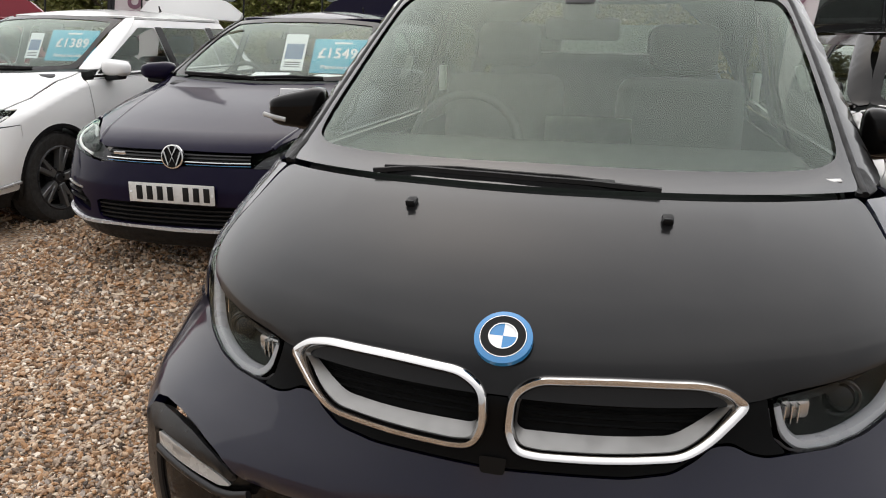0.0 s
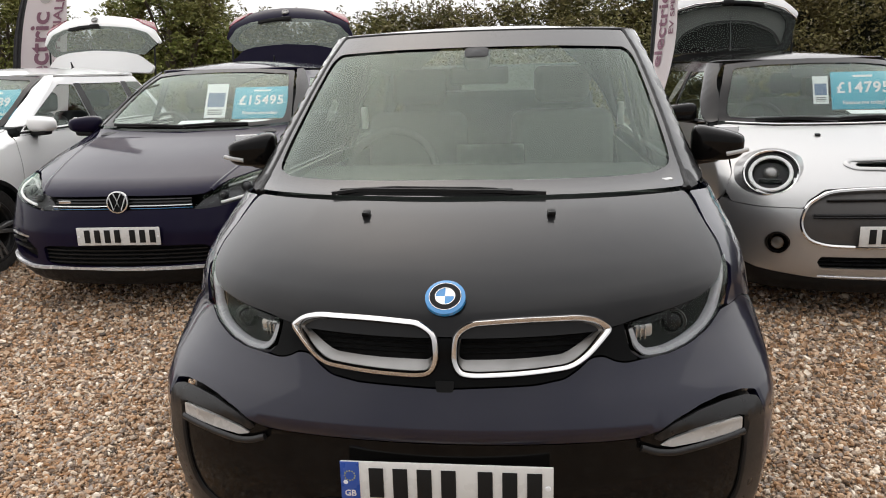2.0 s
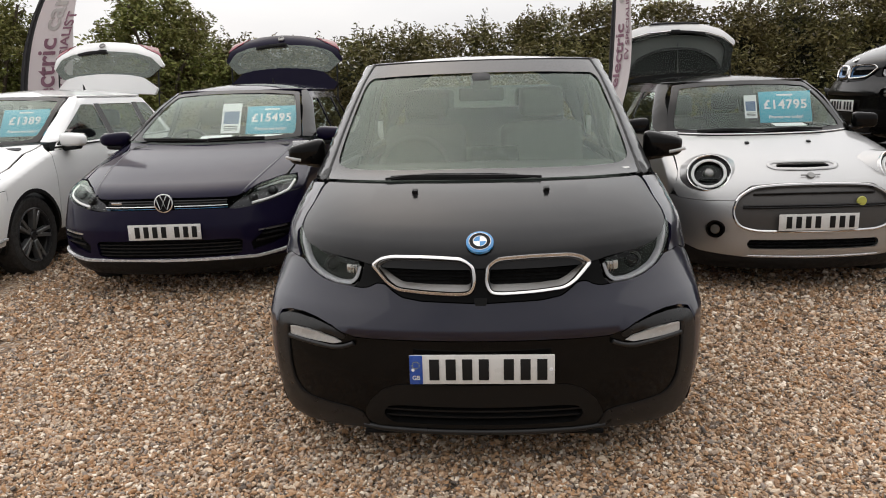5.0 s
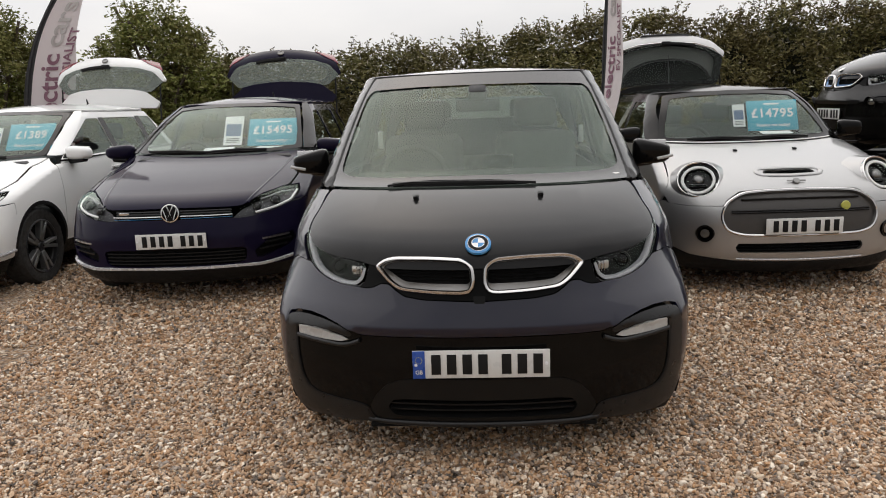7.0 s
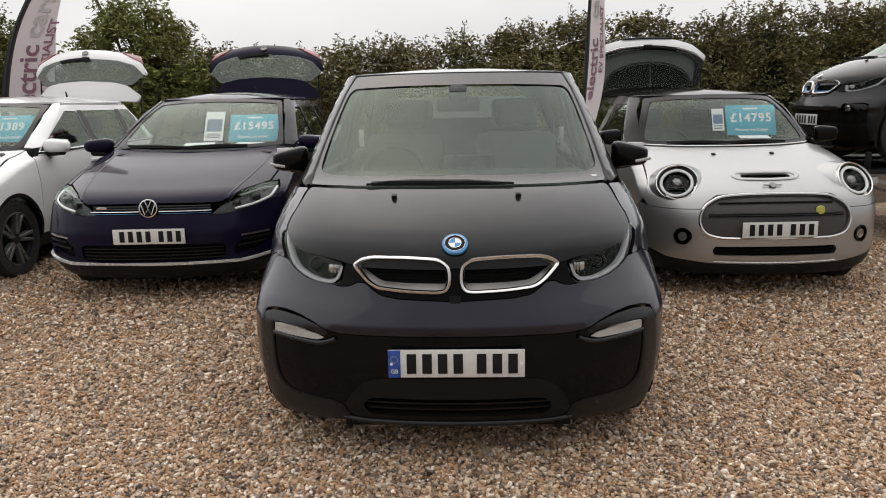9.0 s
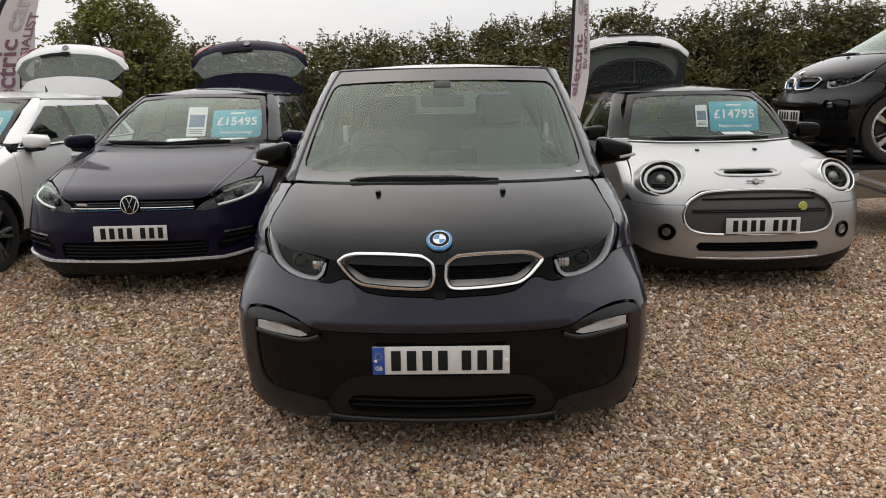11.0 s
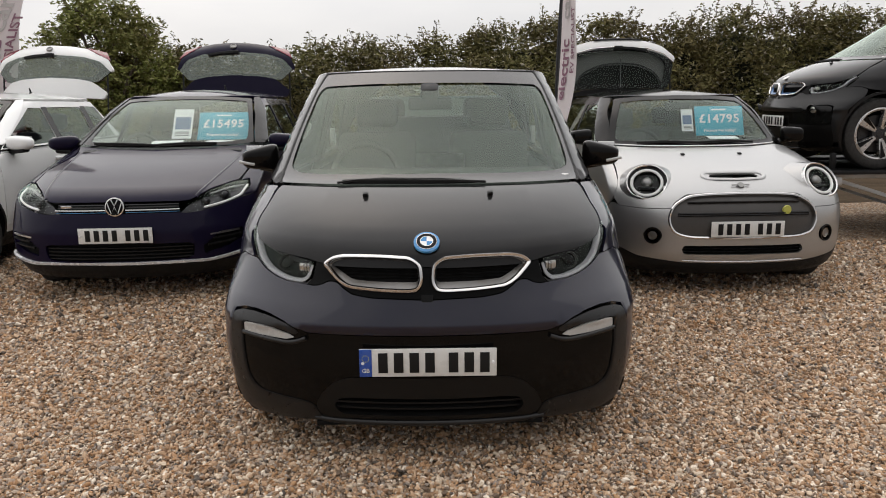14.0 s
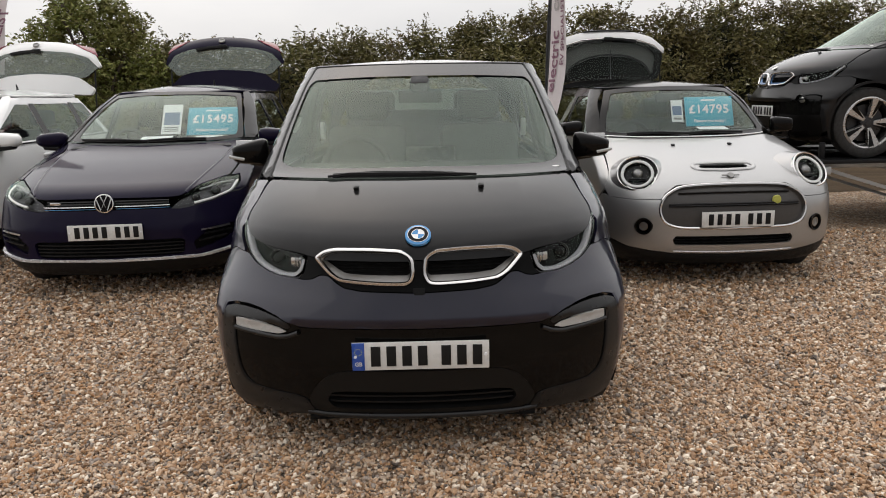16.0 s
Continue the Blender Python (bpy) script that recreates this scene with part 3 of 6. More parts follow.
def quarter_badge(parent, m, r):
    """A round badge: blue rim, black ring and four blue and white quarters."""
    b = part("badge", lathe([(r, 0.004), (r * 0.985, -0.006), (r * 0.80, -0.009), (r * 0.79, -0.006)], 48, m), BADGE_BLUE, parent, "round blue and white badge")
    part("badge_ring", lathe([(r * 0.80, -0.007), (r * 0.79, -0.0095), (r * 0.765, -0.0095), (r * 0.76, -0.008)], 48, m), CHROME, b)
    part("badge_ring", lathe([(r * 0.765, -0.008), (r * 0.49, -0.0085)], 48, m), GLOSS_BLACK, b)
    part("badge_ring", lathe([(r * 0.50, -0.008), (r * 0.495, -0.0105), (r * 0.46, -0.0105), (r * 0.455, -0.008)], 48, m), CHROME, b)
    for q in range(4):
        bm = bmesh.new()
        c = bm.verts.new((0, -0.0095, 0))
        vs = [bm.verts.new((r * 0.46 * math.cos(math.pi / 2 * (q + k / 8)), -0.009, r * 0.46 * math.sin(math.pi / 2 * (q + k / 8)))) for k in range(9)]
        for k in range(8):
            bm.faces.new((c, vs[k], vs[k + 1]))
        bmesh.ops.transform(bm, matrix=m, verts=bm.verts)
        part("badge_quarter", bm, BADGE_WHITE if q % 2 == 0 else BADGE_BLUE, b)
    return b


def arch(cy, cz, r, a0, a1, n=14):
    """Points (y, z) on a wheel arch, from a0 to a1 degrees."""
    return [(cy + r * math.cos(radians(a0 + (a1 - a0) * i / n)), cz + r * math.sin(radians(a0 + (a1 - a0) * i / n))) for i in range(n + 1)]


def underside(B, car, z0, z1, y0, y1, w, wheels, r):
    """Floor pan and wheel housings."""
    part("floor_pan", box((w * 2, y1 - y0, 0.10), (0, (y0 + y1) / 2, z0 + 0.05), 0.03), DEEP_BLACK, car)
    for y in wheels:
        part("wheel_housing", box((w * 2 - 0.36, r * 2.1, r * 1.9), (0, y, z0 + r), 0.1), DEEP_BLACK, car)


def dashboard(B, car, z, y0, y1, w):
    part("dashboard", join(box((w * 2, y1 - y0, 0.10), (0, (y0 + y1) / 2, z), 0.04, (3, 0, 0)), box((w * 1.9, 0.10, 0.30), (0, y1 - 0.03, z - 0.18), 0.04)), CABIN, car)


# ---- the tall compact hatchback ----
CITY = Body(P=[(.13, .13), (.16, .10), (.175, .085), (.22, .06), (.30, .042), (.46, .026), (.54, .028), (.562, .026), (.578, .0195), (.588, .0205), (.60, .0238), (.65, .0395), (.70, .0545), (.75, .068), (.808, .080), (.818, .0835), (.86, .097), (.885, .112), (.91, .140), (.95, .210), (1.0, .325), (1.045, .455), (1.085, .60), (1.11, .66), (1.2, .83), (1.35, 1.10), (1.45, 1.28), (1.56, 1.49)],
            W=[(.13, .80), (.2, .818), (.3, .832), (.4, .846), (.6, .858), (.75, .862), (.85, .857), (.92, .842), (1.0, .815), (1.07, .79), (1.2, .75), (1.3, .728), (1.4, .70), (1.56, .648)],
            D=[(.13, .32), (.4, .32), (.57, .345), (.65, .42), (.72, .55), (.82, .68), (.9, .68), (1.0, .62), (1.07, .52), (1.2, .42), (1.56, .35)],
            R=[(.13, 3.85), (.3, 3.97), (.6, 4.0), (.95, 3.96), (1.1, 3.88), (1.56, 3.55)], E=[(.13, .3), (.8, .35), (1.56, .3)], crown=.022)


def city_car(m, label, shell, hood, band, style):
    B = CITY
    X, Y = B.X, B.Y
    car = thing("hatchback_car", label, "car", m)
    # bonnet
    half = [X(0, 1.066), X(.24, 1.066), X(.54, 1.062), X(.685, 1.058), X(.712, .985), X(.733, .941), X(.735, .905), X(.705, .868), X(.64, .846), X(.56, .836), X(.47, .829), X(.43, .820), X(.394, .816, .004), X(.366, .838, .03), X(.322, .849, .05), X(.18, .852, .1), X(.062, .846, .035), X(.025, .822, .02), X(.0225, .8145, .003), X(0, .8145)]
    part("bonnet", B.panel(mirrored(half), 0.03), hood, car, "black lacquered bonnet")
    # black front mask with two openings
    kid = [(.394, .814, .010), (.366, .837, .03), (.322, .848, .05), (.18, .851, .1), (.062, .845, .035), (.025, .820, .03), (.021, .760, .04), (.036, .729, .035), (.070, .7245, .03), (.19, .7275, .1), (.300, .736, .06), (.338, .758, .05)]
    kin = [(.370, .814, .008), (.330, .832, .05), (.18, .836, .1), (.062, .830, .03), (.037, .812, .02), (.033, .765, .03), (.045, .757, .02), (.19, .758, .08), (.29, .764, .06), (.325, .783, .04)]

    def loop(pts, side):
        o = dense(rounded([X(x, z, r) for x, z, r in pts], .01), .018)
        return [(side * p[0], p[1]) for p in o]
    half = [X(0, .8115), X(.0215, .8115, .003), X(.021, .760, .04), X(.036, .729, .035), X(.070, .7245, .03), X(.19, .7275, .1), X(.300, .736, .06), X(.338, .758, .05), X(.390, .812, .004), X(.425, .817), X(.437, .823), X(.441, .80), X(.452, .757), X(.475, .737), X(.44, .735), X(.414, .741), X(.384, .756), X(.348, .754), X(.326, .735), X(.29, .712), X(.217, .701), X(.113, .698), X(0, .694)]
    part("front_mask", B.panel(mirrored(half), 0.01, off=-0.006, step=.03), MASK_BLACK, car)
    for side in (1, -1):
        g = part("grille", sheet(loop(kid, side), B.place(-0.035), .05, .004, 0), DEEP_BLACK, car)
        upper = dense(rounded([X(.388, .811, .004), X(.364, .834, .03), X(.322, .845, .05), X(.18, .848, .1), X(.064, .842, .035), X(.029, .818, .02), X(.027, .811, .004)], .01), .03)
        part("closed_panel", sheet([(side * p[0], p[1]) for p in upper], B.place(-.013), .04, .006, .001), hood, g, "smooth black closing panel")
        for i in range(4):
            z = .772 + i * .012
            x1 = .34 if z < .8 else .36
            q = [B.place(-0.030)(side * X(.04 + (x1 - .04) * k / 8, z)[0], z) for k in range(9)]
            part("slat", sweep([a for a, _ in q], [(-.0025, 0), (.0025, 0), (0, .004)], False, [b for _, b in q]), DEEP_BLACK, g)
        q = [B.place(0.004)(u, v) for u, v in loop(kid, side)]
        part("grille_frame", sweep([a for a, _ in q], [(-.009, -.012), (.009, -.012), (.009, .004), (.004, .012), (-.003, .011), (-.009, .002)], True, [b for _, b in q]), CHROME, g, "bright chrome surround")
        # the sloping inner lip of the surround, widest along the foot
        a, b = loop(kid, side), loop(kin, side)
        bm = bmesh.new()
        fo, fi = B.place(0.004), B.place(-0.022)
        ra, rb = [], []
        n = 90
        for k in range(n):
            def at(l, k=k):
                t = k / n * len(l)
                i, f = int(t), t - int(t)
                return Vector(l[i]).lerp(Vector(l[(i + 1) % len(l)]), f)
            ra.append(at(a))
        for p in ra:
            rb.append(min((Vector(q) for q in b), key=lambda q: (q - p).length))
        va = [bm.verts.new(fo(*p)[0]) for p in ra]
        vb = [bm.verts.new(fi(*p)[0]) for p in rb]
        for k in range(n):
            bm.faces.new((va[k], va[(k + 1) % n], vb[(k + 1) % n], vb[k]))
        part("grille_lip", bm, LIP_SILVER if band else LIP_BLUE, g, "satin silver lip" if band else "blue lip")
    # bumper
    half = [X(0, .690), X(.113, .694), X(.217, .697), X(.29, .708), X(.329, .731), X(.35, .750), X(.384, .752), X(.412, .737), X(.44, .731), X(.49, .735), X(.55, .737), X(.61, .748), X(.672, .770), X(.715, .797), Y(.50, .80), Y(.55, .775), Y(.50, .69), Y(.42, .62), Y(.355, .50), Y(.33, .38), Y(.35, .29), X(.770, .25), X(.785, .30), X(.795, .45), X(.803, .58), X(.785, .622), X(.74, .634), X(.68, .634), X(.625, .624), X(.555, .600), X(.508, .572), X(.47, .560), X(.40, .558), X(.29, .558), X(.14, .558), X(0, .558)]
    part("bumper", B.panel(mirrored(half), 0.015, roll=.006, thick=.03, step=.035), shell, car)
    # side shells
    for s in (1, -1):
        fender = [B.G(.745, .905), B.G(.739, .945), B.G(.718, .985), B.G(.695, 1.055), (.90, 1.045), (1.16, 1.035), (1.16, .50)] + [(y, z) for y, z in arch(.72, .345, .405, 22, 88, 10)] + [(.57, .778), (.50, .803), B.G(.735, .80), B.G(.755, .84), B.G(.762, .89)]
        part("front_wing", B.flank(fender, 0.012, side=s), shell, car)
        door = [(1.165, 1.035), (2.38, 1.035), (2.38, .42), (2.30, .33), (1.20, .33), (1.165, .42)]
        d = part("door", B.flank(door, 0.03, side=s), shell, car)
        part("door_handle", box((.02, .20, .03), (s * .835, 2.15, .93), .01), hood, d)
        quarter = [(2.385, 1.035), (3.60, 1.02), (3.86, .95), (3.90, .62), (3.74, .55)] + [(y, z) for y, z in arch(3.29, .345, .405, 25, 178, 14)] + [(2.80, .33), (2.385, .33)]
        part("rear_wing", B.flank(quarter, 0.012, side=s), shell, car)
        part("sill", B.flank([(1.10, .325), (2.88, .325), (2.85, .17), (1.10, .17)], .02, side=s), MATT_BLACK, car)
        for cy in (.72, 3.29):
            pts, nn = B.line([Y(y, z) for y, z in arch(cy, .345, .395, -20, 200, 24)], 0, -.004, side=s)
            part("arch_trim", sweep(pts, [(-.012, -.03), (.012, -.03), (.012, .004), (-.012, .004)], False, nn), MATT_BLACK, car)
            wheel(car, (s * (.745 if cy < 1 else .79), cy, .345), .345, .165, .25, s, style)
        win = [(1.28, 1.05), (2.36, 1.05), (2.36, 1.46), (1.86, 1.47), (1.55, 1.36)]
        part("side_window", B.flank(win, .03, off=-.006, thick=.004, side=s), DARK_GLASS, car)
        win = [(2.42, 1.05), (3.35, 1.08), (3.30, 1.40), (2.42, 1.46)]
        part("side_window", B.flank(win, .05, off=-.006, thick=.004, side=s), DARK_GLASS, car)
        frame_ = [(1.02, 1.04), (3.62, 1.04), (3.50, 1.555), (2.0, 1.558), (1.86, 1.555), (1.30, 1.25), (1.12, 1.12)]
        holes = [dense(rounded([(1.30, 1.055), (2.34, 1.055), (2.34, 1.455), (1.87, 1.462), (1.56, 1.35)], .03), .04), dense(rounded([(2.44, 1.055), (3.33, 1.085), (3.28, 1.395), (2.44, 1.455)], .05), .04)]
        part("window_frame", B.flank(frame_, .015, side=s, holes=holes), hood, car)
        pillar = [B.G(.702, 1.075), B.G(.74, 1.066), (1.06, 1.075), (1.34, 1.255), (1.90, 1.558), B.G(.584, 1.558), B.G(.597, 1.53), B.G(.623, 1.472), B.G(.654, 1.355), B.G(.680, 1.22), B.G(.698, 1.10)]
        part("pillar", B.flank(pillar, .006, off=.004, side=s), hood, car)
        pts, nn = B.line([X(.693, 1.058), X(.692, 1.10), X(.674, 1.22), X(.648, 1.355), X(.617, 1.472), X(.591, 1.53), X(.579, 1.555)], 0, .004, side=s)
        part("window_seal", sweep(pts, ring(.009, .007, 8), False, nn), MATT_BLACK, car)
        # headlamp
        hl = [X(.752, .918), X(.744, .87), X(.728, .83), X(.708, .80), X(.666, .775), X(.606, .753), X(.545, .742), X(.485, .741), X(.458, .762), X(.447, .80), X(.444, .820), X(.54, .832), X(.618, .842), X(.678, .862), X(.712, .888), X(.735, .912)]
        h = part("headlamp", B.panel(hl, .012, off=-.045, thick=.01, side=s, step=.04), DEEP_BLACK, car)
        rim = [(s * p[0], p[1]) for p in dense(rounded(hl, .012), .03)]
        wall = bmesh.new()
        va, vb = [wall.verts.new(B.place(-.004)(*p)[0]) for p in rim], [wall.verts.new(B.place(-.046)(*p)[0]) for p in rim]
        for k in range(len(rim)):
            wall.faces.new((va[k], va[(k + 1) % len(rim)], vb[(k + 1) % len(rim)], vb[k]))
        part("lamp_wall", wall, GLOSS_BLACK, h)
        pts, nn = B.line([X(.739, .905), X(.727, .855), X(.712, .815), X(.668, .779), X(.606, .758), X(.545, .746), X(.493, .747), X(.468, .768), X(.456, .806)], .03, -.020, .02, side=s)
        part("light_guide", sweep(pts, [(-.014, -.010), (.014, -.010), (.013, .000), (.006, .009), (-.006, .009), (-.013, .0)], False, nn), GUIDE, h, "pale U-shaped daylight bar")
        c, n = B.place(-.035)(s * X(.585, .803)[0], .803)
        part("projector", lathe([(0, -.022), (.018, -.018), (.028, -.006), (.032, .006), (.034, .02)], 24, Matrix.Translation(c)), GLOSS_BLACK, h)
        c, n = B.place(-.035)(s * X(.50, .798)[0], .798)
        part("reflector", box((.055, .02, .036), tuple(c), .008, (0, 0, s * 20)), SATIN, h)
        for x in (.475, .487, .499):
            c = B.place(-.022)(s * X(x, .792)[0], .792)[0]
            part("lamp_fin", box((.003, .012, .034), tuple(c), .001, (0, 0, s * 20)), CHROME, h)
        c = B.place(-.030)(s * X(.585, .803)[0], .803)[0]
        part("projector_ring", lathe([(.036, .0), (.034, -.006), (.030, -.006), (.028, .002)], 28, Matrix.Translation(c)), TRIM_GREY, h)
        part("lamp_shelf", B.panel([X(.46, .822), X(.54, .832), X(.62, .842), X(.69, .868), X(.66, .845), X(.60, .822), X(.50, .808)], .005, off=-.02, side=s, thick=.02), GLOSS_BLACK, h)
        part("lamp_cover", B.panel(hl, .012, off=.0, thick=.006, side=s, step=.04), HEADLAMP_GLASS, h)
        # lower corner trim with daylight strip
        trim = [X(.500, .560), X(.55, .592), X(.625, .614), X(.69, .622), X(.745, .621), X(.785, .608), X(.803, .56), X(.803, .45), X(.806, .35), X(.800, .27), X(.772, .205), X(.70, .176), X(.60, .172), X(.50, .176), X(.425, .182), X(.425, .200), X(.437, .218), X(.455, .256), X(.50, .270), X(.564, .277), X(.672, .293), X(.710, .317), X(.731, .357), X(.738, .404), X(.745, .50), X(.741, .578), X(.725, .584), X(.657, .581), X(.56, .562), X(.518, .546)]
        part("bumper_trim", B.panel(trim, .018, off=.004, thick=.03, side=s, roll=.006, step=.035), TRIM_GREY if band else GLOSS_BLACK, car, "matt dark grey corner trim" if band else "gloss black corner trim")
        drl = [X(.733, .577), X(.70, .580), X(.615, .567), X(.545, .551), X(.518, .538), X(.55, .529), X(.616, .532), X(.70, .538), X(.735, .541)]
        if band:
            part("daylight_strip", B.panel(drl, .008, off=.004, thick=.02, side=s, step=.03, roll=.004), LAMP_WHITE, car, "clear white daylight strip")
            pts, nn = B.line([X(.470, .538), X(.51, .522), X(.55, .516), X(.616, .522), X(.70, .531), X(.738, .535)], .02, .004, side=s)
            part("strip_bezel", sweep(pts, ring(.009, .007, 8), False, nn), TRIM_GREY, car)
        else:
            p, n = B.place(.0)(s * X(.63, .572)[0], .572)
            mm = Matrix.Translation(p) @ n.to_track_quat("-Y", "Z").to_matrix().to_4x4()
            f = part("fog_lamp", lathe([(.066, .01), (.062, -.010), (.052, -.008), (.048, .03), (0, .036)], 32, mm), GLOSS_BLACK, car)
            part("lamp_lens", lathe([(0, .0), (.030, .004), (.042, .016), (.046, .024)], 28, mm), SATIN, f)
            part("lamp_cover", lathe([(0, -.012), (.03, -.009), (.05, -.004)], 28, mm), LAMP_GLASS, f)
        mirror_cup(car, (s * .897, 1.30, 1.148), (.190, .12, .150), s, GLOSS_BLACK, True, .58)
    # lower black panel, intake and lip
    half = [X(0, .553), X(.29, .553), X(.47, .555), X(.53, .585), X(.61, .612), X(.79, .60), X(.80, .30), X(.70, .25), X(.45, .24), X(.43, .295), X(.36, .318), X(0, .322)]
    part("lower_panel", B.panel(mirrored(half), .012, off=-.006), GLOSS_BLACK, car, "gloss black lower bumper panel")
    half = [X(0, .388), X(.25, .388), X(.315, .383), X(.372, .360), X(.42, .31), X(.447, .262), X(.437, .22), X(.40, .202), X(0, .202)]
    hole = mirrored([X(0, .298), X(.30, .300), X(.355, .293), X(.375, .258), X(.345, .222), X(0, .220)])
    part("intake_surround", B.panel(mirrored(half), .02, off=.002, roll=.004, thick=.05, holes=[rounded(hole, .02)], step=.04), INTAKE_BLACK, car, "black plastic intake surround")
    part("intake", B.panel(mirrored([X(0, .32), X(.41, .32), X(.41, .20), X(0, .20)]), .01, off=-.06), DEEP_BLACK, car)
    for z in (.245, .272):
        pts, nn = B.line([X(-.37, z), X(0, z), X(.37, z)], .1, -.02)
        part("intake_slat", sweep(pts, [(-.006, -.02), (.006, -.02), (.004, .004), (-.004, .004)], False, nn), MATT_BLACK, car)
    pts, nn = B.line([X(-.455, .196), X(-.38, .188), X(-.2, .186), X(.2, .186), X(.38, .188), X(.455, .196)], .06, -.002)
    part("front_lip", sweep(pts, ring(.013, .013, 12), False, nn), TRIM_GREY if band else GLOSS_BLACK, car)
    half = [X(0, .172), X(.50, .172), X(.70, .172), X(.772, .20), Y(.36, .22), Y(.40, .16), X(.72, .14), X(0, .14)]
    part("splitter", B.panel(mirrored(half), .01, off=-.03, thick=.03), INTAKE_BLACK, car)
    # windscreen
    half = [X(0, 1.072), X(.24, 1.072), X(.54, 1.068), X(.690, 1.064), X(.687, 1.10), X(.669, 1.22), X(.643, 1.355), X(.612, 1.472), X(.586, 1.53), X(.574, 1.550), X(.30, 1.556), X(0, 1.558)]
    part("windscreen", B.panel(mirrored(half), .012, off=-.003, thick=.005, step=.035), DUSTY_WINDSCREEN, car, "green-tinted windscreen")
    inner = mirrored([X(0, 1.108), X(.45, 1.102), X(.60, 1.103), X(.660, 1.122), X(.655, 1.20), X(.628, 1.355), X(.602, 1.46), X(.57, 1.488), X(.30, 1.497), X(0, 1.499)])
    part("windscreen_border", B.panel(mirrored(half), .012, off=.006, thick=.003, step=.035, holes=[rounded(inner, .05)]), BORDER_BLACK, car, "black printed glass border")
    part("mirror_housing", box((.10, .08, .07), (0, 1.36, 1.475), .02, (30, 0, 0)), CABIN, car)
    part("cabin_mirror", box((.24, .03, .07), (0, 1.50, 1.41), .025), CABIN, car)
    pts, nn = B.line([X(-.40, 1.069), X(-.30, 1.080), X(-.1, 1.081), X(.10, 1.078), X(.25, 1.071)], .02, .010)
    wp = part("wiper", sweep(pts, [(-.006, -.004), (.006, -.004), (.003, .005), (-.003, .005)], False, nn), MATT_BLACK, car)
    pts, nn = B.line([X(-.38, 1.078), X(-.2, 1.088), X(.05, 1.086), X(.12, 1.082)], .02, .007)
    part("wiper_blade", sweep(pts, [(-.004, -.006), (.004, -.006), (.002, .004), (-.002, .004)], False, nn), RUBBER, wp)
    part("wiper_joint", box((.05, .025, .02), (.13, .590, 1.083), .006), MATT_BLACK, wp)
    for s in (1, -1):
        p, n = B.place(0)(s * X(.263, 1.037)[0], 1.037)
        part("washer_jet", join(box((.024, .028, .014), tuple(p + Vector((0, 0.004, .007))), .006, (22, 0, 0)), box((.018, .008, .006), tuple(p + Vector((0, -.012, .010))), .002)), MATT_BLACK, car)
    p, n = B.place(0.004)(0, .899)
    if not band:
        part("badge", lathe([(0, -.006), (.030, -.005), (.036, .0)], 24, Matrix.Translation(B.place(.002)(0, .903)[0]) @ pose(0, 0, 0, -62, 0, 0)), SATIN, car, "dull silver round badge")
    else:
        quarter_badge(car, Matrix.Translation(B.place(.006)(0, .896)[0]) @ pose(0, 0, 0, -52, 0, 0), .050)
    number_plate(car, (0, .016, .459), 0, True, band)
    part("plate_holder", box((.46, .03, .07), (0, .034, .455), .008), MATT_BLACK, car)
    part("radar_cover", B.panel([X(-.024, .712), X(.024, .712), X(.02, .685), X(-.02, .685)], .006, off=.004), GLOSS_BLACK, car)
    p, n = B.place(.004)(X(.60, 1.083)[0], 1.083)
    part("chassis_tag", box((.10, .004, .010), tuple(p), .001, (-58, 0, 26)), SATIN, car)
    for s in (1, -1):
        part("belt_guide", box((.03, .03, .11), (s * .655, 2.28, 1.20), .006), RING_WHITE, car)
        part("centre_pillar", B.flank([(2.34, 1.05), (2.46, 1.05), (2.46, 1.48), (2.34, 1.48)], .01, off=-.03, side=s), CABIN, car)
    part("rear_bench", box((1.16, .16, .62), (0, 3.05, 1.0), .06, (-14, 0, 0)), CABIN, car)
    # roof and rear
    part("roof", B.roof(1.56, .048), hood, car)
    for s in (1, -1):
        part("scuttle_corner", B.panel([X(.672, 1.062), X(.700, 1.057), X(.735, 1.060), X(.722, 1.092), X(.700, 1.10), X(.694, 1.08)], .008, off=.007, side=s), MATT_BLACK, car)
    part("roof_seam", sweep(*((lambda l: (l[0], ring(.006, .005, 8), False, l[1]))(B.line([X(-.58, 1.556), X(-.3, 1.558), X(0, 1.559), X(.3, 1.558), X(.58, 1.556)], .02, .002)))), MATT_BLACK, car)
    part("tailgate", box((1.40, .10, .62), (0, 3.90, .78), .05), hood, car)
    part("rear_bumper", box((1.56, .30, .34), (0, 3.84, .38), .1), shell, car)
    part("rear_window", box((1.16, .012, .42), (0, 3.74, 1.28), .005, (-33, 0, 0)), DARK_GLASS, car)
    # cabin
    underside(B, car, .14, .3, .35, 3.8, .70, (.72, 3.29), .38)
    # Unseen plates added to stop light leaking onto the ground under the nose.
    part("light_block_plate", join(box((.90, .30, .02), (0, .26, .175), .006), box((1.24, .24, .02), (0, .34, .172), .006)), DEEP_BLACK, car)
    dashboard(B, car, 1.02, .78, 1.30, .66)
    for s in (1, -1):
        seat(car, (s * .36, 1.85, .62), CABIN_LIGHT if s > 0 else CABIN)
        seat(car, (s * .36, 2.75, .62), CABIN)
        part("door_lining", B.flank([(1.10, 1.03), (3.5, 1.03), (3.5, .35), (1.10, .35)], .02, off=-.07, side=s), CABIN, car)
    steering_wheel(car, (-.36, 1.42, 1.03))
    part("display", box((.26, .02, .11), (0.05, 1.28, 1.10), .006, (-10, 0, 0)), GLOSS_BLACK, car)
    return car


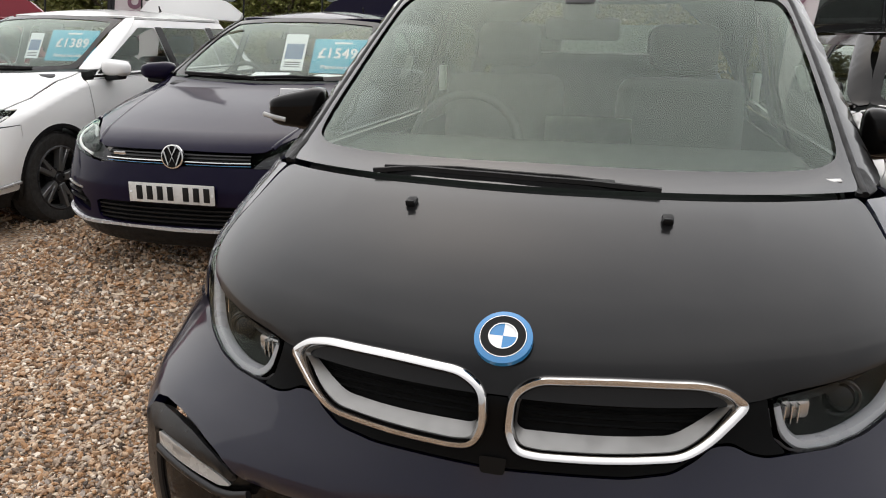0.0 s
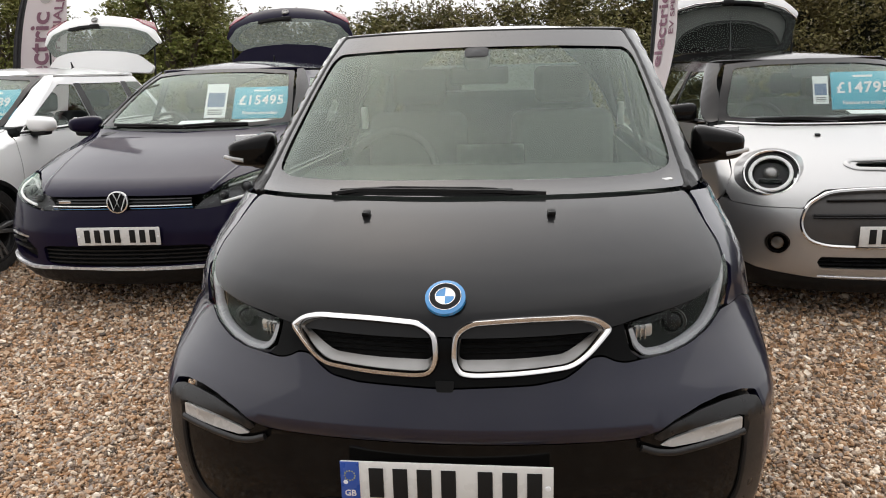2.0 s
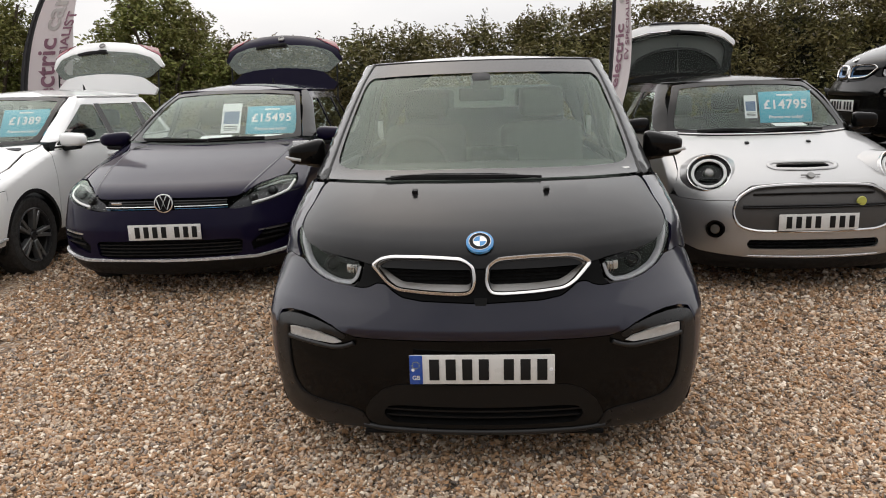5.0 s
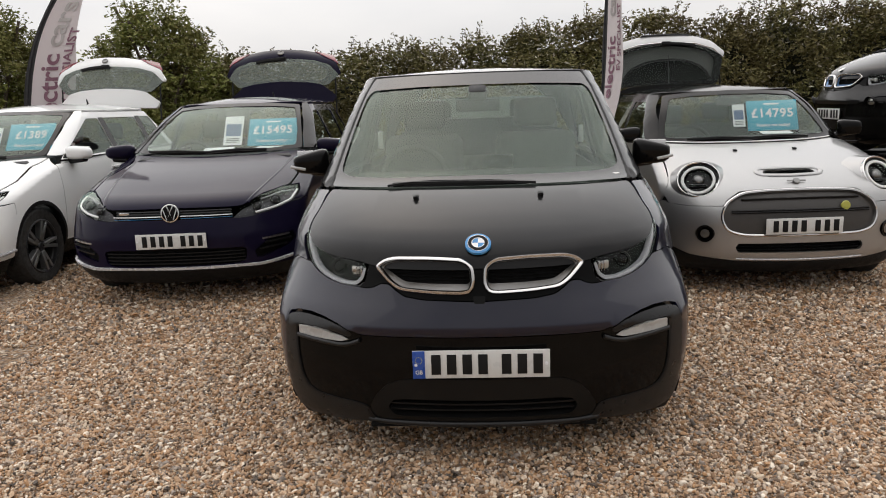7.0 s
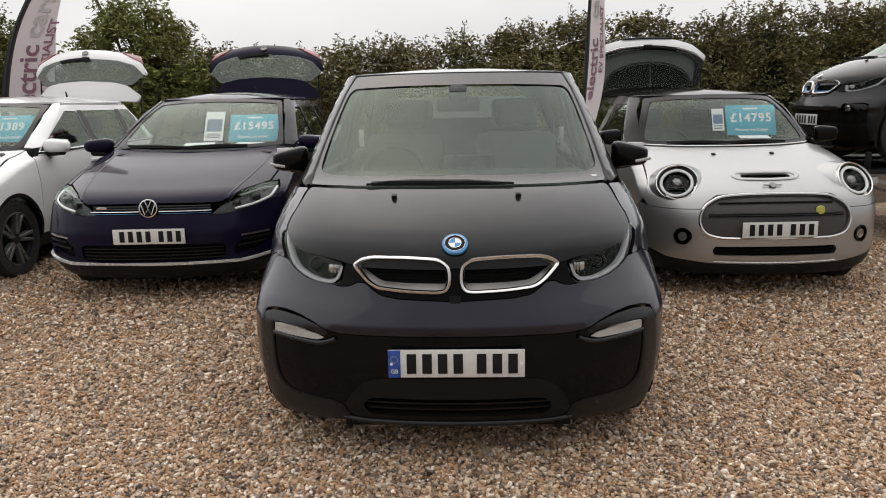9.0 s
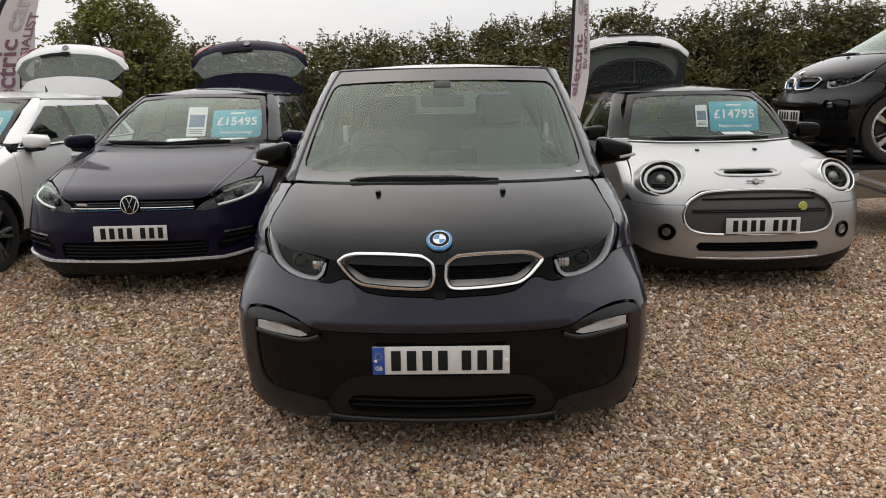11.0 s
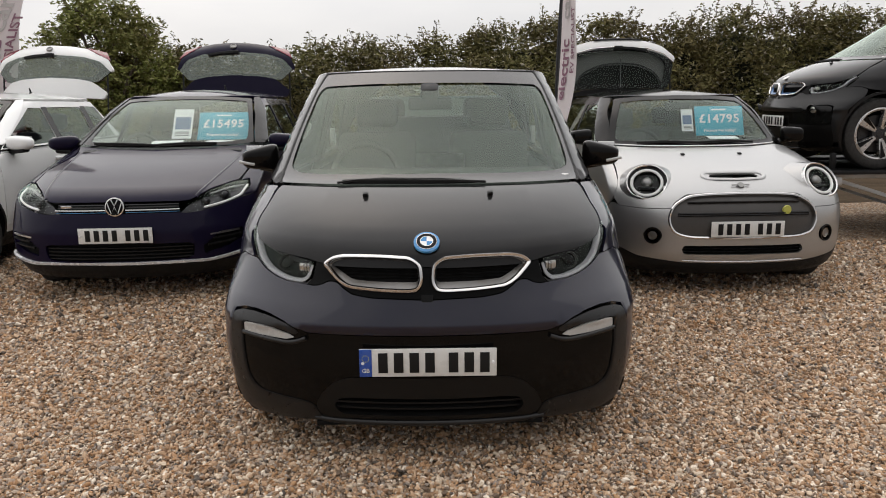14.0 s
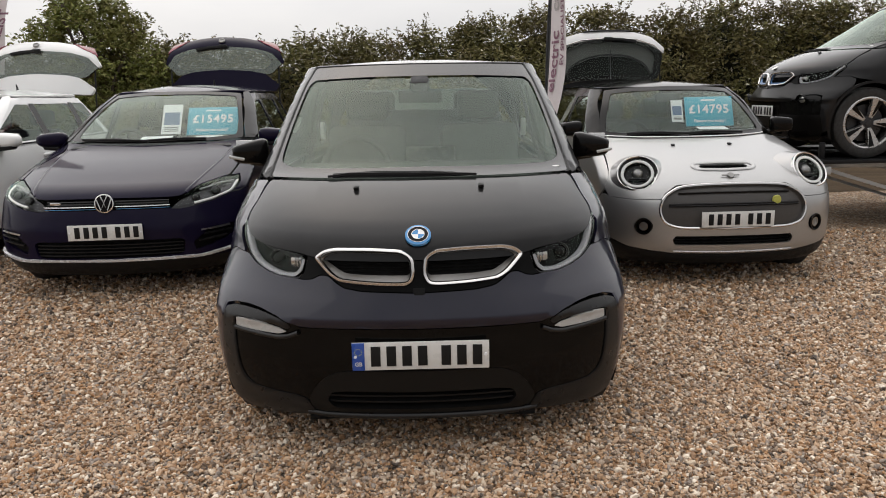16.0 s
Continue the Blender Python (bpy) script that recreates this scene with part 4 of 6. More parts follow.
# ---- shared sides of the two lower hatchbacks ----
def sides(B, car, shell, trim, front, rear, r, doors, belt, top, tail, style, rim, sill_z, pillar_mat, slant, wing, lip=.016):
    """Wings, doors, windows, arches and wheels on both sides. front, rear: the wheels' y; doors: the y of the door gaps."""
    Y = B.Y
    cz = r * 0.9
    for s in (1, -1):
        part("front_wing", B.flank(wing + [(doors[0] - .004, belt - .02), (doors[0] - .004, sill_z)] + [(y, z) for y, z in arch(front, cz, r * 1.12, -4, 172, 16)], .01, side=s, step=.026), shell, car)
        for i, (a, b) in enumerate(zip(doors, doors[1:])):
            last = i == len(doors) - 2 and len(doors) > 2
            cut = [(y, z) for y, z in arch(rear, cz, r * 1.16, 178, 118, 6)] if b > rear - r else []
            low = [(b, belt - .01)] + ([(b, .62)] + cut[::-1] + [(rear - r * 1.2, sill_z)] if cut else [(b, sill_z)])
            d = part("door", B.flank([(a + .004, belt - .02)] + low + [(a + .004, sill_z)], .015, side=s), shell, car)
            p, n = B.place(.012)(s * Y(b - .16, belt - .13)[0], belt - .13)
            part("door_handle", box((.03, .20, .028), tuple(p), .01), shell, d)
        part("rear_wing", B.flank([(doors[-1] + .004, belt - .01), (tail - .25, belt), (tail - .06, .80), (tail - .06, .45), (rear + r * 1.05, .30)] + [(y, z) for y, z in arch(rear, cz, r * 1.12, 4, 118, 10)] + [(doors[-1] + .004, .62)], .012, side=s), shell, car)
        part("sill", B.flank([(front + r * 1.08, sill_z - .004), (rear - r * 1.08, sill_z - .004), (rear - r * 1.08, .17), (front + r * 1.08, .17)], .02, side=s), trim, car)
        for cy in (front, rear):
            pts, nn = B.line([Y(y, z) for y, z in arch(cy, cz, r * 1.05 + lip, -15, 195, 24)], 0, -.002 + .1 * (lip - .016), side=s)
            part("arch_lip", sweep(pts, [(-lip, -.04), (lip, -.04), (lip, .004), (-lip, .004)], False, nn), trim, car)
            wheel(car, (s * (B.W(.3) - .09), cy, cz), r * .97, .20, rim, s, style)
        # window frames, glass and pillars
        fr = [(slant[0], belt - .015), (tail - .30, belt - .005), (tail - .42, top + .045), (slant[1] + .15, top + .06), (slant[1] + .02, top + .045)]
        holes = []
        edges = list(doors) + [tail - .42]
        for i, (a, b) in enumerate(zip(edges, edges[1:])):
            slope = lambda z: slant[0] + .03 + (slant[1] - slant[0]) * (z - belt) / (top - belt)
            a0 = slope(belt) + .04 if i == 0 else a + .05
            a1 = max(a0, slope(top) + .06) if i == 0 else a + .05
            b1 = b - .05 if i < len(edges) - 2 else b - .22
            if b1 - a1 < .02:
                continue
            holes.append([(a0, belt + .02), (b - .05, belt + .03), (b1, top - .01), (a1, top - .005)])
        part("window_frame", B.flank(fr, .02, side=s, holes=[rounded(h, .03) for h in holes]), pillar_mat, car)
        for b in doors[1:]:
            if len(doors) > 2:
                part("centre_pillar", B.flank([(b - .055, belt + .025), (b + .055, belt + .025), (b + .052, top - .002), (b - .052, top - .002)], .004, off=.003, thick=.004, side=s), GLOSS_BLACK, car)
        for h in holes:
            part("side_window", B.flank(h, .03, off=-.008, thick=.004, side=s), SIDE_GLASS, car)
        pts, nn = B.line([Y(doors[0] + .1, belt), Y(tail - .4, belt + .008)], 0, .004, side=s)
        part("belt_trim", sweep(pts, [(-.008, -.004), (.008, -.004), (.006, .008), (-.006, .008)], False, nn), GLOSS_BLACK, car)


GATES = {
    "family": dict(w=.72, bend=.27, paint=[(0, .43), (.25, .42), (.50, .385), (.63, .345), (.72, .13), (.69, .105), (.58, .225), (.40, .272), (0, .292)],
                   glass=[(0, .30), (.40, .28), (.585, .232), (.695, .11), (.56, -.03), (.45, -.03), (0, -.004)],
                   border=[(0, .262), (.36, .245), (.50, .205), (.58, .115), (.50, .03), (.40, .022), (0, .03)],
                   spoiler=[(0, .006), (.35, -.008), (.50, -.035), (.66, -.16), (.62, -.24), (0, -.24)]),
    "small": dict(w=.69, bend=.40, paint=[(0, .56), (.32, .545), (.53, .50), (.69, .365), (.66, .295), (.53, .375), (.32, .425), (0, .44)],
                  glass=[(0, .45), (.32, .435), (.53, .385), (.66, .29), (.59, .02), (.53, -.02), (0, -.02)],
                  border=[(0, .415), (.30, .40), (.48, .35), (.56, .27), (.51, .06), (.45, .03), (0, .03)],
                  spoiler=[(0, -.02), (.42, -.03), (.54, -.06), (.56, -.12), (0, -.14)]),
}


def open_tailgate(parent, at, kind, tilt, shell, spoiler):
    """A raised tailgate, its outer side towards the car's front: glass next to the hinge, painted panel above it, tail lamps at its corners."""
    m = pose(*at, tilt, 0, 0)
    g = GATES[kind]
    w = g["w"]

    def surf(off):
        def f(u, v):
            up = max(0, v + .10 * (u / w) ** 2 - g["bend"])
            nn = Vector((0, -1, min(1.6, 9 * up))).normalized()
            return m @ (Vector((u, .16 * (u / w) ** 2 + 3.2 * up * up, v)) + nn * off), m.to_3x3() @ nn
        return f

    def shape(key, off, thick, roll, holes=(), r=.03, mul=1.0):
        o = [tuple(p) for p in dense(rounded(mirrored([(x * mul, z) for x, z in g[key]]), r), .04)]
        return sheet(o, surf(off), .06, thick, roll, holes)
    hole = [tuple(p) for p in dense(rounded(mirrored(g["border"]), .05), .04)]
    gate = part("tailgate", shape("paint", 0, .05, .006), shell, parent, "raised tailgate")
    part("tailgate_spoiler", shape("spoiler", .012, .06, .006), spoiler, gate)
    part("rear_glass", shape("glass", -.004, .006, .001), GATE_GLASS if kind == "family" else GATE_DARK, gate)
    part("glass_border", shape("glass", -.012, .02, .001, [hole]), GLOSS_BLACK, gate)
    f = surf(.014)
    n = [m.to_3x3() @ Vector((0, -1, 0))] * 3
    top = g["glass"][0][1]
    s = -1 if kind == "family" else 1
    part("rear_wiper", join(sweep([f(0, top - .02)[0], f(s * .16, top - .028)[0], f(s * .30, top - .045)[0]], [(-.020, 0), (.020, 0), (.012, .024), (-.012, .024)], False, n), box((.10, .04, .05), tuple(f(-s * .02, top - .02)[0]), .012)), MATT_BLACK, gate)
    if kind == "family":
        for k in (1, -1):
            o = [tuple(p) for p in dense(rounded([(k * x, z) for x, z in ((.40, .402), (.63, .358), (.690, .245), (.62, .285), (.50, .345))], .015), .03)]
            part("tail_lamp", sheet(o, surf(.010), .05, .03, .005), LAMP_RED, gate, "red tail lamp")
        part("badge", lathe([(0, -.004), (.020, -.004), (.024, -.010), (.034, -.010), (.040, 0)], 24, m @ pose(0, .02, .365, -35)), LIP_SILVER, gate)
    else:
        o = [tuple(p) for p in dense(rounded([(-.28, .543), (.28, .543), (.25, .557), (-.25, .557)], .01), .04)]
        part("plate_recess", sheet(o, surf(.012), .05, .03, .004), MATT_BLACK, gate)
        o = [tuple(p) for p in dense(rounded(mirrored([(0, .26), (.22, .245), (.42, .16), (.52, .02), (.49, -.02), (0, -.02)]), .06), .04)]
        part("inner_panel", shape("glass", -.06, .02, .002, mul=.94), CABIN_LIGHT, gate)
        part("inner_lining", sheet(o, surf(-.035), .08, .03), DEEP_BLACK, gate)
        pts = [surf(-.03)(u, v)[0] for u, v in rounded([(-.52, -.01), (-.43, .165), (-.22, .25), (0, .265), (.22, .25), (.43, .165), (.52, -.01)], .08, closed=False)]
        part("lining_edge", sweep(pts, [(-.012, -.01), (.012, -.01), (.012, .01), (-.012, .01)], False, [n[0]] * len(pts)), TRIM_GREY, gate)
        part("glass_seam", sweep([f(0, .31)[0], f(0, .15)[0], f(0, -.01)[0]], [(-.004, -.01), (.004, -.01), (.004, .0), (-.004, .0)], False, n), TRIM_GREY, gate)
        pts = [f(u, v)[0] for u, v in mirrored([(0, .445), (.32, .43), (.53, .38), (.655, .295)])[:4]]
        pts = [f(-u, v)[0] for u, v in ((.655, .295), (.53, .38), (.32, .43))] + pts
        part("chrome_strip", sweep(pts, ring(.007, .007, 8), False, [n[0]] * len(pts)), CHROME, gate)
    for k in (1, -1):
        a = m @ Vector((k * w * .90, .16, top * .4))
        b = Vector((k * w * .90, at[1] + .10, at[2] - .40))
        part("gas_strut", sweep([a, a.lerp(b, .5), b], ring(.01)), MATT_BLACK, gate)
    return gate


def rear_opening(B, car, tail, mat, w, z0, z1):
    """The open boot: bumper, floor and the frame round the opening."""
    part("rear_bumper", box((w * 2.2, .30, .40), (0, tail - .14, .46), .1), mat, car)
    part("boot_floor", box((w * 1.8, .8, .05), (0, tail - .6, .62), .02), CABIN, car)
    part("roof_rail", box((w * 1.55, .10, .06), (0, tail - .48, z1), .03), mat, car)


# ---- the family hatchback ----
FAMILY = Body(P=[(.15, .12), (.22, .03), (.3, 0), (.5, 0.0), (.6, .02), (.68, .045), (.74, .08), (.78, .13), (.85, .35), (.92, .62), (.98, .90), (1.03, 1.12), (1.08, 1.22), (1.2, 1.45), (1.35, 1.75), (1.5, 2.15)],
              W=[(.15, .80), (.3, .88), (.5, .91), (.75, .915), (.9, .90), (1.0, .88), (1.08, .84), (1.3, .745), (1.5, .655)],
              D=[(.15, .42), (.5, .46), (.7, .52), (.85, .52), (.95, .47), (1.1, .35), (1.5, .35)],
              R=[(.15, 4.25), (.5, 4.35), (.9, 4.32), (1.1, 4.2), (1.5, 3.85)], E=[(.15, .3), (1.5, .3)], k=1.15)


def family_car(m, label, shell, roof_mat):
    B = FAMILY
    X, Y = B.X, B.Y
    car = thing("hatchback_car", label, "car", m, "hatchbacks with raised tailgates")
    half = [X(0, 1.040), X(.3, 1.044), X(.62, 1.058), X(.76, 1.06), Y(1.15, 1.0), Y(.80, .905), X(.775, .842), X(.74, .838), X(.62, .806), X(.50, .738), X(.44, .734), X(0, .740)]
    part("bonnet", B.panel(mirrored(half), .02), shell, car)
    for s in (1, -1):
        pts, nn = B.line([X(.535, .758), X(.60, .85), X(.655, .93), X(.69, 1.03)], .05, -.006, side=s)
        part("bonnet_crease", sweep(pts, ring(.016, .0085, 8), False, nn), shell, car)
    part("grille_bar", B.panel(mirrored([X(0, .736), X(.43, .731), X(.425, .66), X(0, .660)]), .006, off=-.02), GLOSS_BLACK, car)
    for z in (.70, .718):
        pts, nn = B.line([X(-.43, z), X(0, z + .003), X(.43, z)], .1, -.012)
        part("grille_slat", sweep(pts, [(-.005, -.01), (.005, -.01), (.003, .004), (-.003, .004)], False, nn), TRIM_GREY, car)
    for s in (1, -1):
        pts, nn = B.line([X(.07, .680), X(.25, .678), X(.44, .678)], .1, .0, side=s)
        part("chrome_strip", sweep(pts, [(-.004, -.01), (.004, -.01), (.003, .006), (-.003, .006)], False, nn), CHROME, car, "bright chrome strip")
        pts, nn = B.line([X(.07, .667), X(.25, .665), X(.44, .665)], .1, .0, side=s)
        part("blue_strip", sweep(pts, [(-.002, -.012), (.002, -.012), (.0015, -.006), (-.0015, -.006)], False, nn), BADGE_BLUE, car)
    part("side_mark", box((.075, .006, .018), tuple(B.place(-.002)(-X(.36, .705)[0], .705)[0]), .003), CHROME, car)
    chevron_badge(car, Matrix.Translation(B.place(.012)(0, .70)[0]) @ pose(0, 0, 0, -8, 0, 0), .068)
    arc = [Y(y, z) for y, z in arch(.90, .315, .385, 172, 128, 5)]
    half = [X(0, .656), X(.43, .655), X(.50, .648), X(.60, .660), X(.72, .686), X(.83, .728), Y(.56, .74), Y(.56, .64)] + arc[::-1] + [Y(.50, .30), X(.76, .285), X(.62, .296), X(.50, .300), X(0, .300)]
    lower = mirrored([X(0, .442), X(.50, .436), X(.535, .42), X(.52, .335), X(.48, .318), X(0, .312)])
    vents = [[X(.585, .40), X(.70, .50), X(.84, .515), X(.86, .45), X(.70, .37), X(.60, .345)], ]
    vh = rounded(vents[0], .015)
    part("bumper", B.panel(mirrored(half), .015, roll=.005, thick=.03, holes=[rounded(lower, .02), vh, [Vector((-p[0], p[1])) for p in vh]]), shell, car)
    part("lower_grille", B.panel(mirrored([X(0, .45), X(.55, .44), X(.55, .31), X(0, .305)]), .01, off=-.04), DEEP_BLACK, car)
    for z in (.335, .36, .385, .41):
        pts, nn = B.line([X(-.52, z), X(-.2, z), X(.2, z), X(.52, z)], .1, -.022)
        part("grille_slat", sweep(pts, [(-.007, -.012), (.007, -.012), (.004, .006), (-.004, .006)], False, nn), MATT_BLACK, car)
    for s in (1, -1):
        part("vent", B.panel([X(.57, .41), X(.70, .51), X(.85, .52), X(.87, .44), X(.70, .36), X(.58, .335)], .01, off=-.03, side=s), DEEP_BLACK, car)
        for k, (a, b) in enumerate((((.64, .486), (.82, .50)), ((.66, .455), (.83, .468)), ((.62, .41), (.80, .43)))):
            pts, nn = B.line([X(*a), X((a[0] + b[0]) / 2, (a[1] + b[1]) / 2), X(*b)], .05, -.002, side=s)
            part("vent_blade", sweep(pts, [(-.008, -.01), (.008, -.01), (.005, .006), (-.005, .006)], False, nn), TRIM_GREY if k else SATIN, car)
        hl = [X(.44, .658), X(.505, .728), X(.62, .800), X(.745, .833), X(.835, .834), X(.862, .79), X(.835, .735), X(.72, .690), X(.58, .664)]
        h = part("headlamp", B.panel(hl, .015, off=-.05, thick=.01, side=s), RIM_DARK, car)
        for x, z, r in ((.725, .770, .032), (.605, .728, .026)):
            c = B.place(-.03)(s * X(x, z)[0], z)[0]
            part("projector", lathe([(0, -.02), (r * .6, -.016), (r * .9, -.004), (r, .008), (r * 1.15, .004), (r * 1.2, .03)], 24, Matrix.Translation(c)), RIM_DARK, h)
        pts, nn = B.line([X(.845, .815), X(.835, .752), X(.72, .708), X(.60, .684)], .04, -.02, side=s)
        part("light_guide", sweep(pts, ring(.009, .006, 8), False, nn), RING_WHITE, h, "pale daylight bar")
        pts, nn = B.line([X(.62, .785), X(.74, .818), X(.82, .82)], .03, -.025, side=s)
        part("lamp_bezel", sweep(pts, ring(.008, .006, 8), False, nn), RIM_MID, h)
        part("lamp_cover", B.panel(hl, .015, off=0, thick=.008, side=s), LAMP_GLASS, h)
        mirror_cup(car, (s * .97, 1.55, 1.085), (.26, .13, .145), s, shell, False, .3, .66)
        part("mirror_skirt", box((.20, .09, .045), (s * .94, 1.535, 1.012), .02, (0, -6 * s, -12 * s), 3), MATT_BLACK, car)
        if shell is WHITE_PAINT:
            pts, nn = B.line([X(.60, .40), X(.80, .405), X(.862, .43), X(.862, .495), X(.80, .515), X(.63, .495)], .03, .008, side=s)
            part("daylight_strip", sweep(pts, ring(.010, .008, 8), False, nn), RING_WHITE, car, "white C-shaped daylight strip")
    pts, nn = B.line([Y(.50, .36)[:2], X(.80, .33), X(.62, .299), X(.50, .302), X(0, .300)], .05, .014)
    q, nq = B.line([(-p[0], p[1]) for p in ([Y(.50, .36)[:2], X(.80, .33), X(.62, .299), X(.50, .302)])], .05, .014)
    part("chrome_lip", sweep(q + pts[::-1], [(-.011, -.012), (.011, -.012), (.008, .006), (-.008, .006)], False, nq + nn[::-1]), BRIGHT_TRIM, car, "bright silver strip along the bumper foot")
    part("front_lip", B.panel(mirrored([X(0, .288), X(.50, .288), X(.62, .284), X(.80, .31), Y(.48, .30), Y(.48, .18), X(.70, .17), X(0, .165)]), .012, off=-.006, thick=.03), MATT_BLACK, car)
    number_plate(car, (.004, -.012, .507), 0, True)
    part("plate_holder", box((.5, .03, .11), (.004, .008, .50), .006), MATT_BLACK, car)
    # windscreen
    half = [X(0, 1.052), X(.35, 1.056), X(.735, 1.078), X(.70, 1.18), X(.632, 1.36), X(.585, 1.455), X(.30, 1.478), X(0, 1.484)]
    part("windscreen", B.panel(mirrored(half), .03, off=-.003, thick=.005, step=.035), WINDSCREEN, car, "windscreen")
    inner = mirrored([X(0, 1.078), X(.35, 1.082), X(.68, 1.10), X(.66, 1.20), X(.597, 1.36), X(.556, 1.43), X(.30, 1.45), X(0, 1.455)])
    part("windscreen_border", B.panel(mirrored(half), .03, off=.005, thick=.003, step=.035, holes=[rounded(inner, .05)]), GLOSS_BLACK, car)
    part("scuttle", B.panel(mirrored([X(0, 1.050), X(.35, 1.054), X(.74, 1.076), X(.76, 1.062), X(.62, 1.060), X(.3, 1.046), X(0, 1.042)]), .004, off=-.015), MATT_BLACK, car)
    for s in (1, -1):
        part("pillar", B.flank([B.G(.745, 1.072), B.G(.80, 1.065), (1.50, 1.07), (1.57, 1.10), (2.29, 1.47), B.G(.595, 1.462), B.G(.641, 1.36), B.G(.708, 1.18)], .006, off=.012, side=s), GLOSS_BLACK if shell is PURPLE_PAINT else shell, car)
    for x0, x1 in ((-.60, -.02), (-.02, .45)):
        pts, nn = B.line([X(x0, 1.062 + .02 * abs(x0)), X((x0 + x1) / 2, 1.072), X(x1, 1.058 + .02 * abs(x1))], .05, .018)
        part("wiper", sweep(pts, [(-.010, -.006), (.010, -.006), (.005, .010), (-.005, .010)], False, nn), MATT_BLACK, car)
    part("roof", B.roof(1.48, .075), roof_mat, car)
    sides(B, car, shell, MATT_BLACK, .90, 3.52, .35, (1.30, 2.52, 3.36), 1.02, 1.40, 4.32, "twin", .235, .30, shell, (1.38, 2.14),
          [(.563, .66), (.563, .744), B.G(.838, .740), B.G(.868, .79), B.G(.842, .842)] + B.edge([X(.778, .844), Y(.80, .905), Y(1.15, 1.0), X(.76, 1.06)], .004) + [(1.36, 1.045)])
    rear_opening(B, car, 4.32, shell, .70, .6, 1.46)
    open_tailgate(car, (0, 4.08, 1.735), "family", -12, shell, shell)
    part("aerial", lathe([(0, -.05), (.006, -.05), (.011, .0), (.016, .01)], 10, pose(0, 3.62, 1.565, -70)), MATT_BLACK, car)
    underside(B, car, .15, .3, .5, 4.1, .72, (.90, 3.52), .36)
    dashboard(B, car, 1.0, 1.16, 1.66, .68)
    for s in (1, -1):
        seat(car, (s * .37, 2.05, .50), CABIN)
        seat(car, (s * .37, 2.95, .50), CABIN)
        part("rear_bench", box((.60, .16, .60), (s * .32, 3.12, .82), .06, (-14, 0, 0)), CABIN, car)
        part("door_lining", B.flank([(1.3, 1.0), (3.6, 1.0), (3.6, .35), (1.3, .35)], .02, off=-.07, side=s), CABIN, car)
    steering_wheel(car, (-.37, 1.70, .98))
    part("cabin_mirror", box((.24, .03, .07), (0, 2.02, 1.38), .025), CABIN, car)
    return car


# ---- the small round-eyed hatchback ----
SMALL = Body(P=[(.15, .1), (.22, .02), (.35, -.0), (.5, .0), (.6, .01), (.7, .05), (.76, .1), (.82, .2), (.88, .35), (.95, .60), (1.0, .82), (1.04, .98), (1.09, 1.06), (1.3, 1.32), (1.45, 1.6)],
             W=[(.15, .78), (.3, .85), (.5, .875), (.7, .87), (.85, .85), (1.0, .815), (1.08, .79), (1.3, .70), (1.46, .62)],
             D=[(.15, .4), (.5, .45), (.8, .45), (1.0, .4), (1.1, .35), (1.46, .3)],
             R=[(.15, 3.8), (.5, 3.9), (.9, 3.88), (1.1, 3.82), (1.46, 3.62)], E=[(.15, .3), (1.46, .3)], k=1.15, taper=.05)


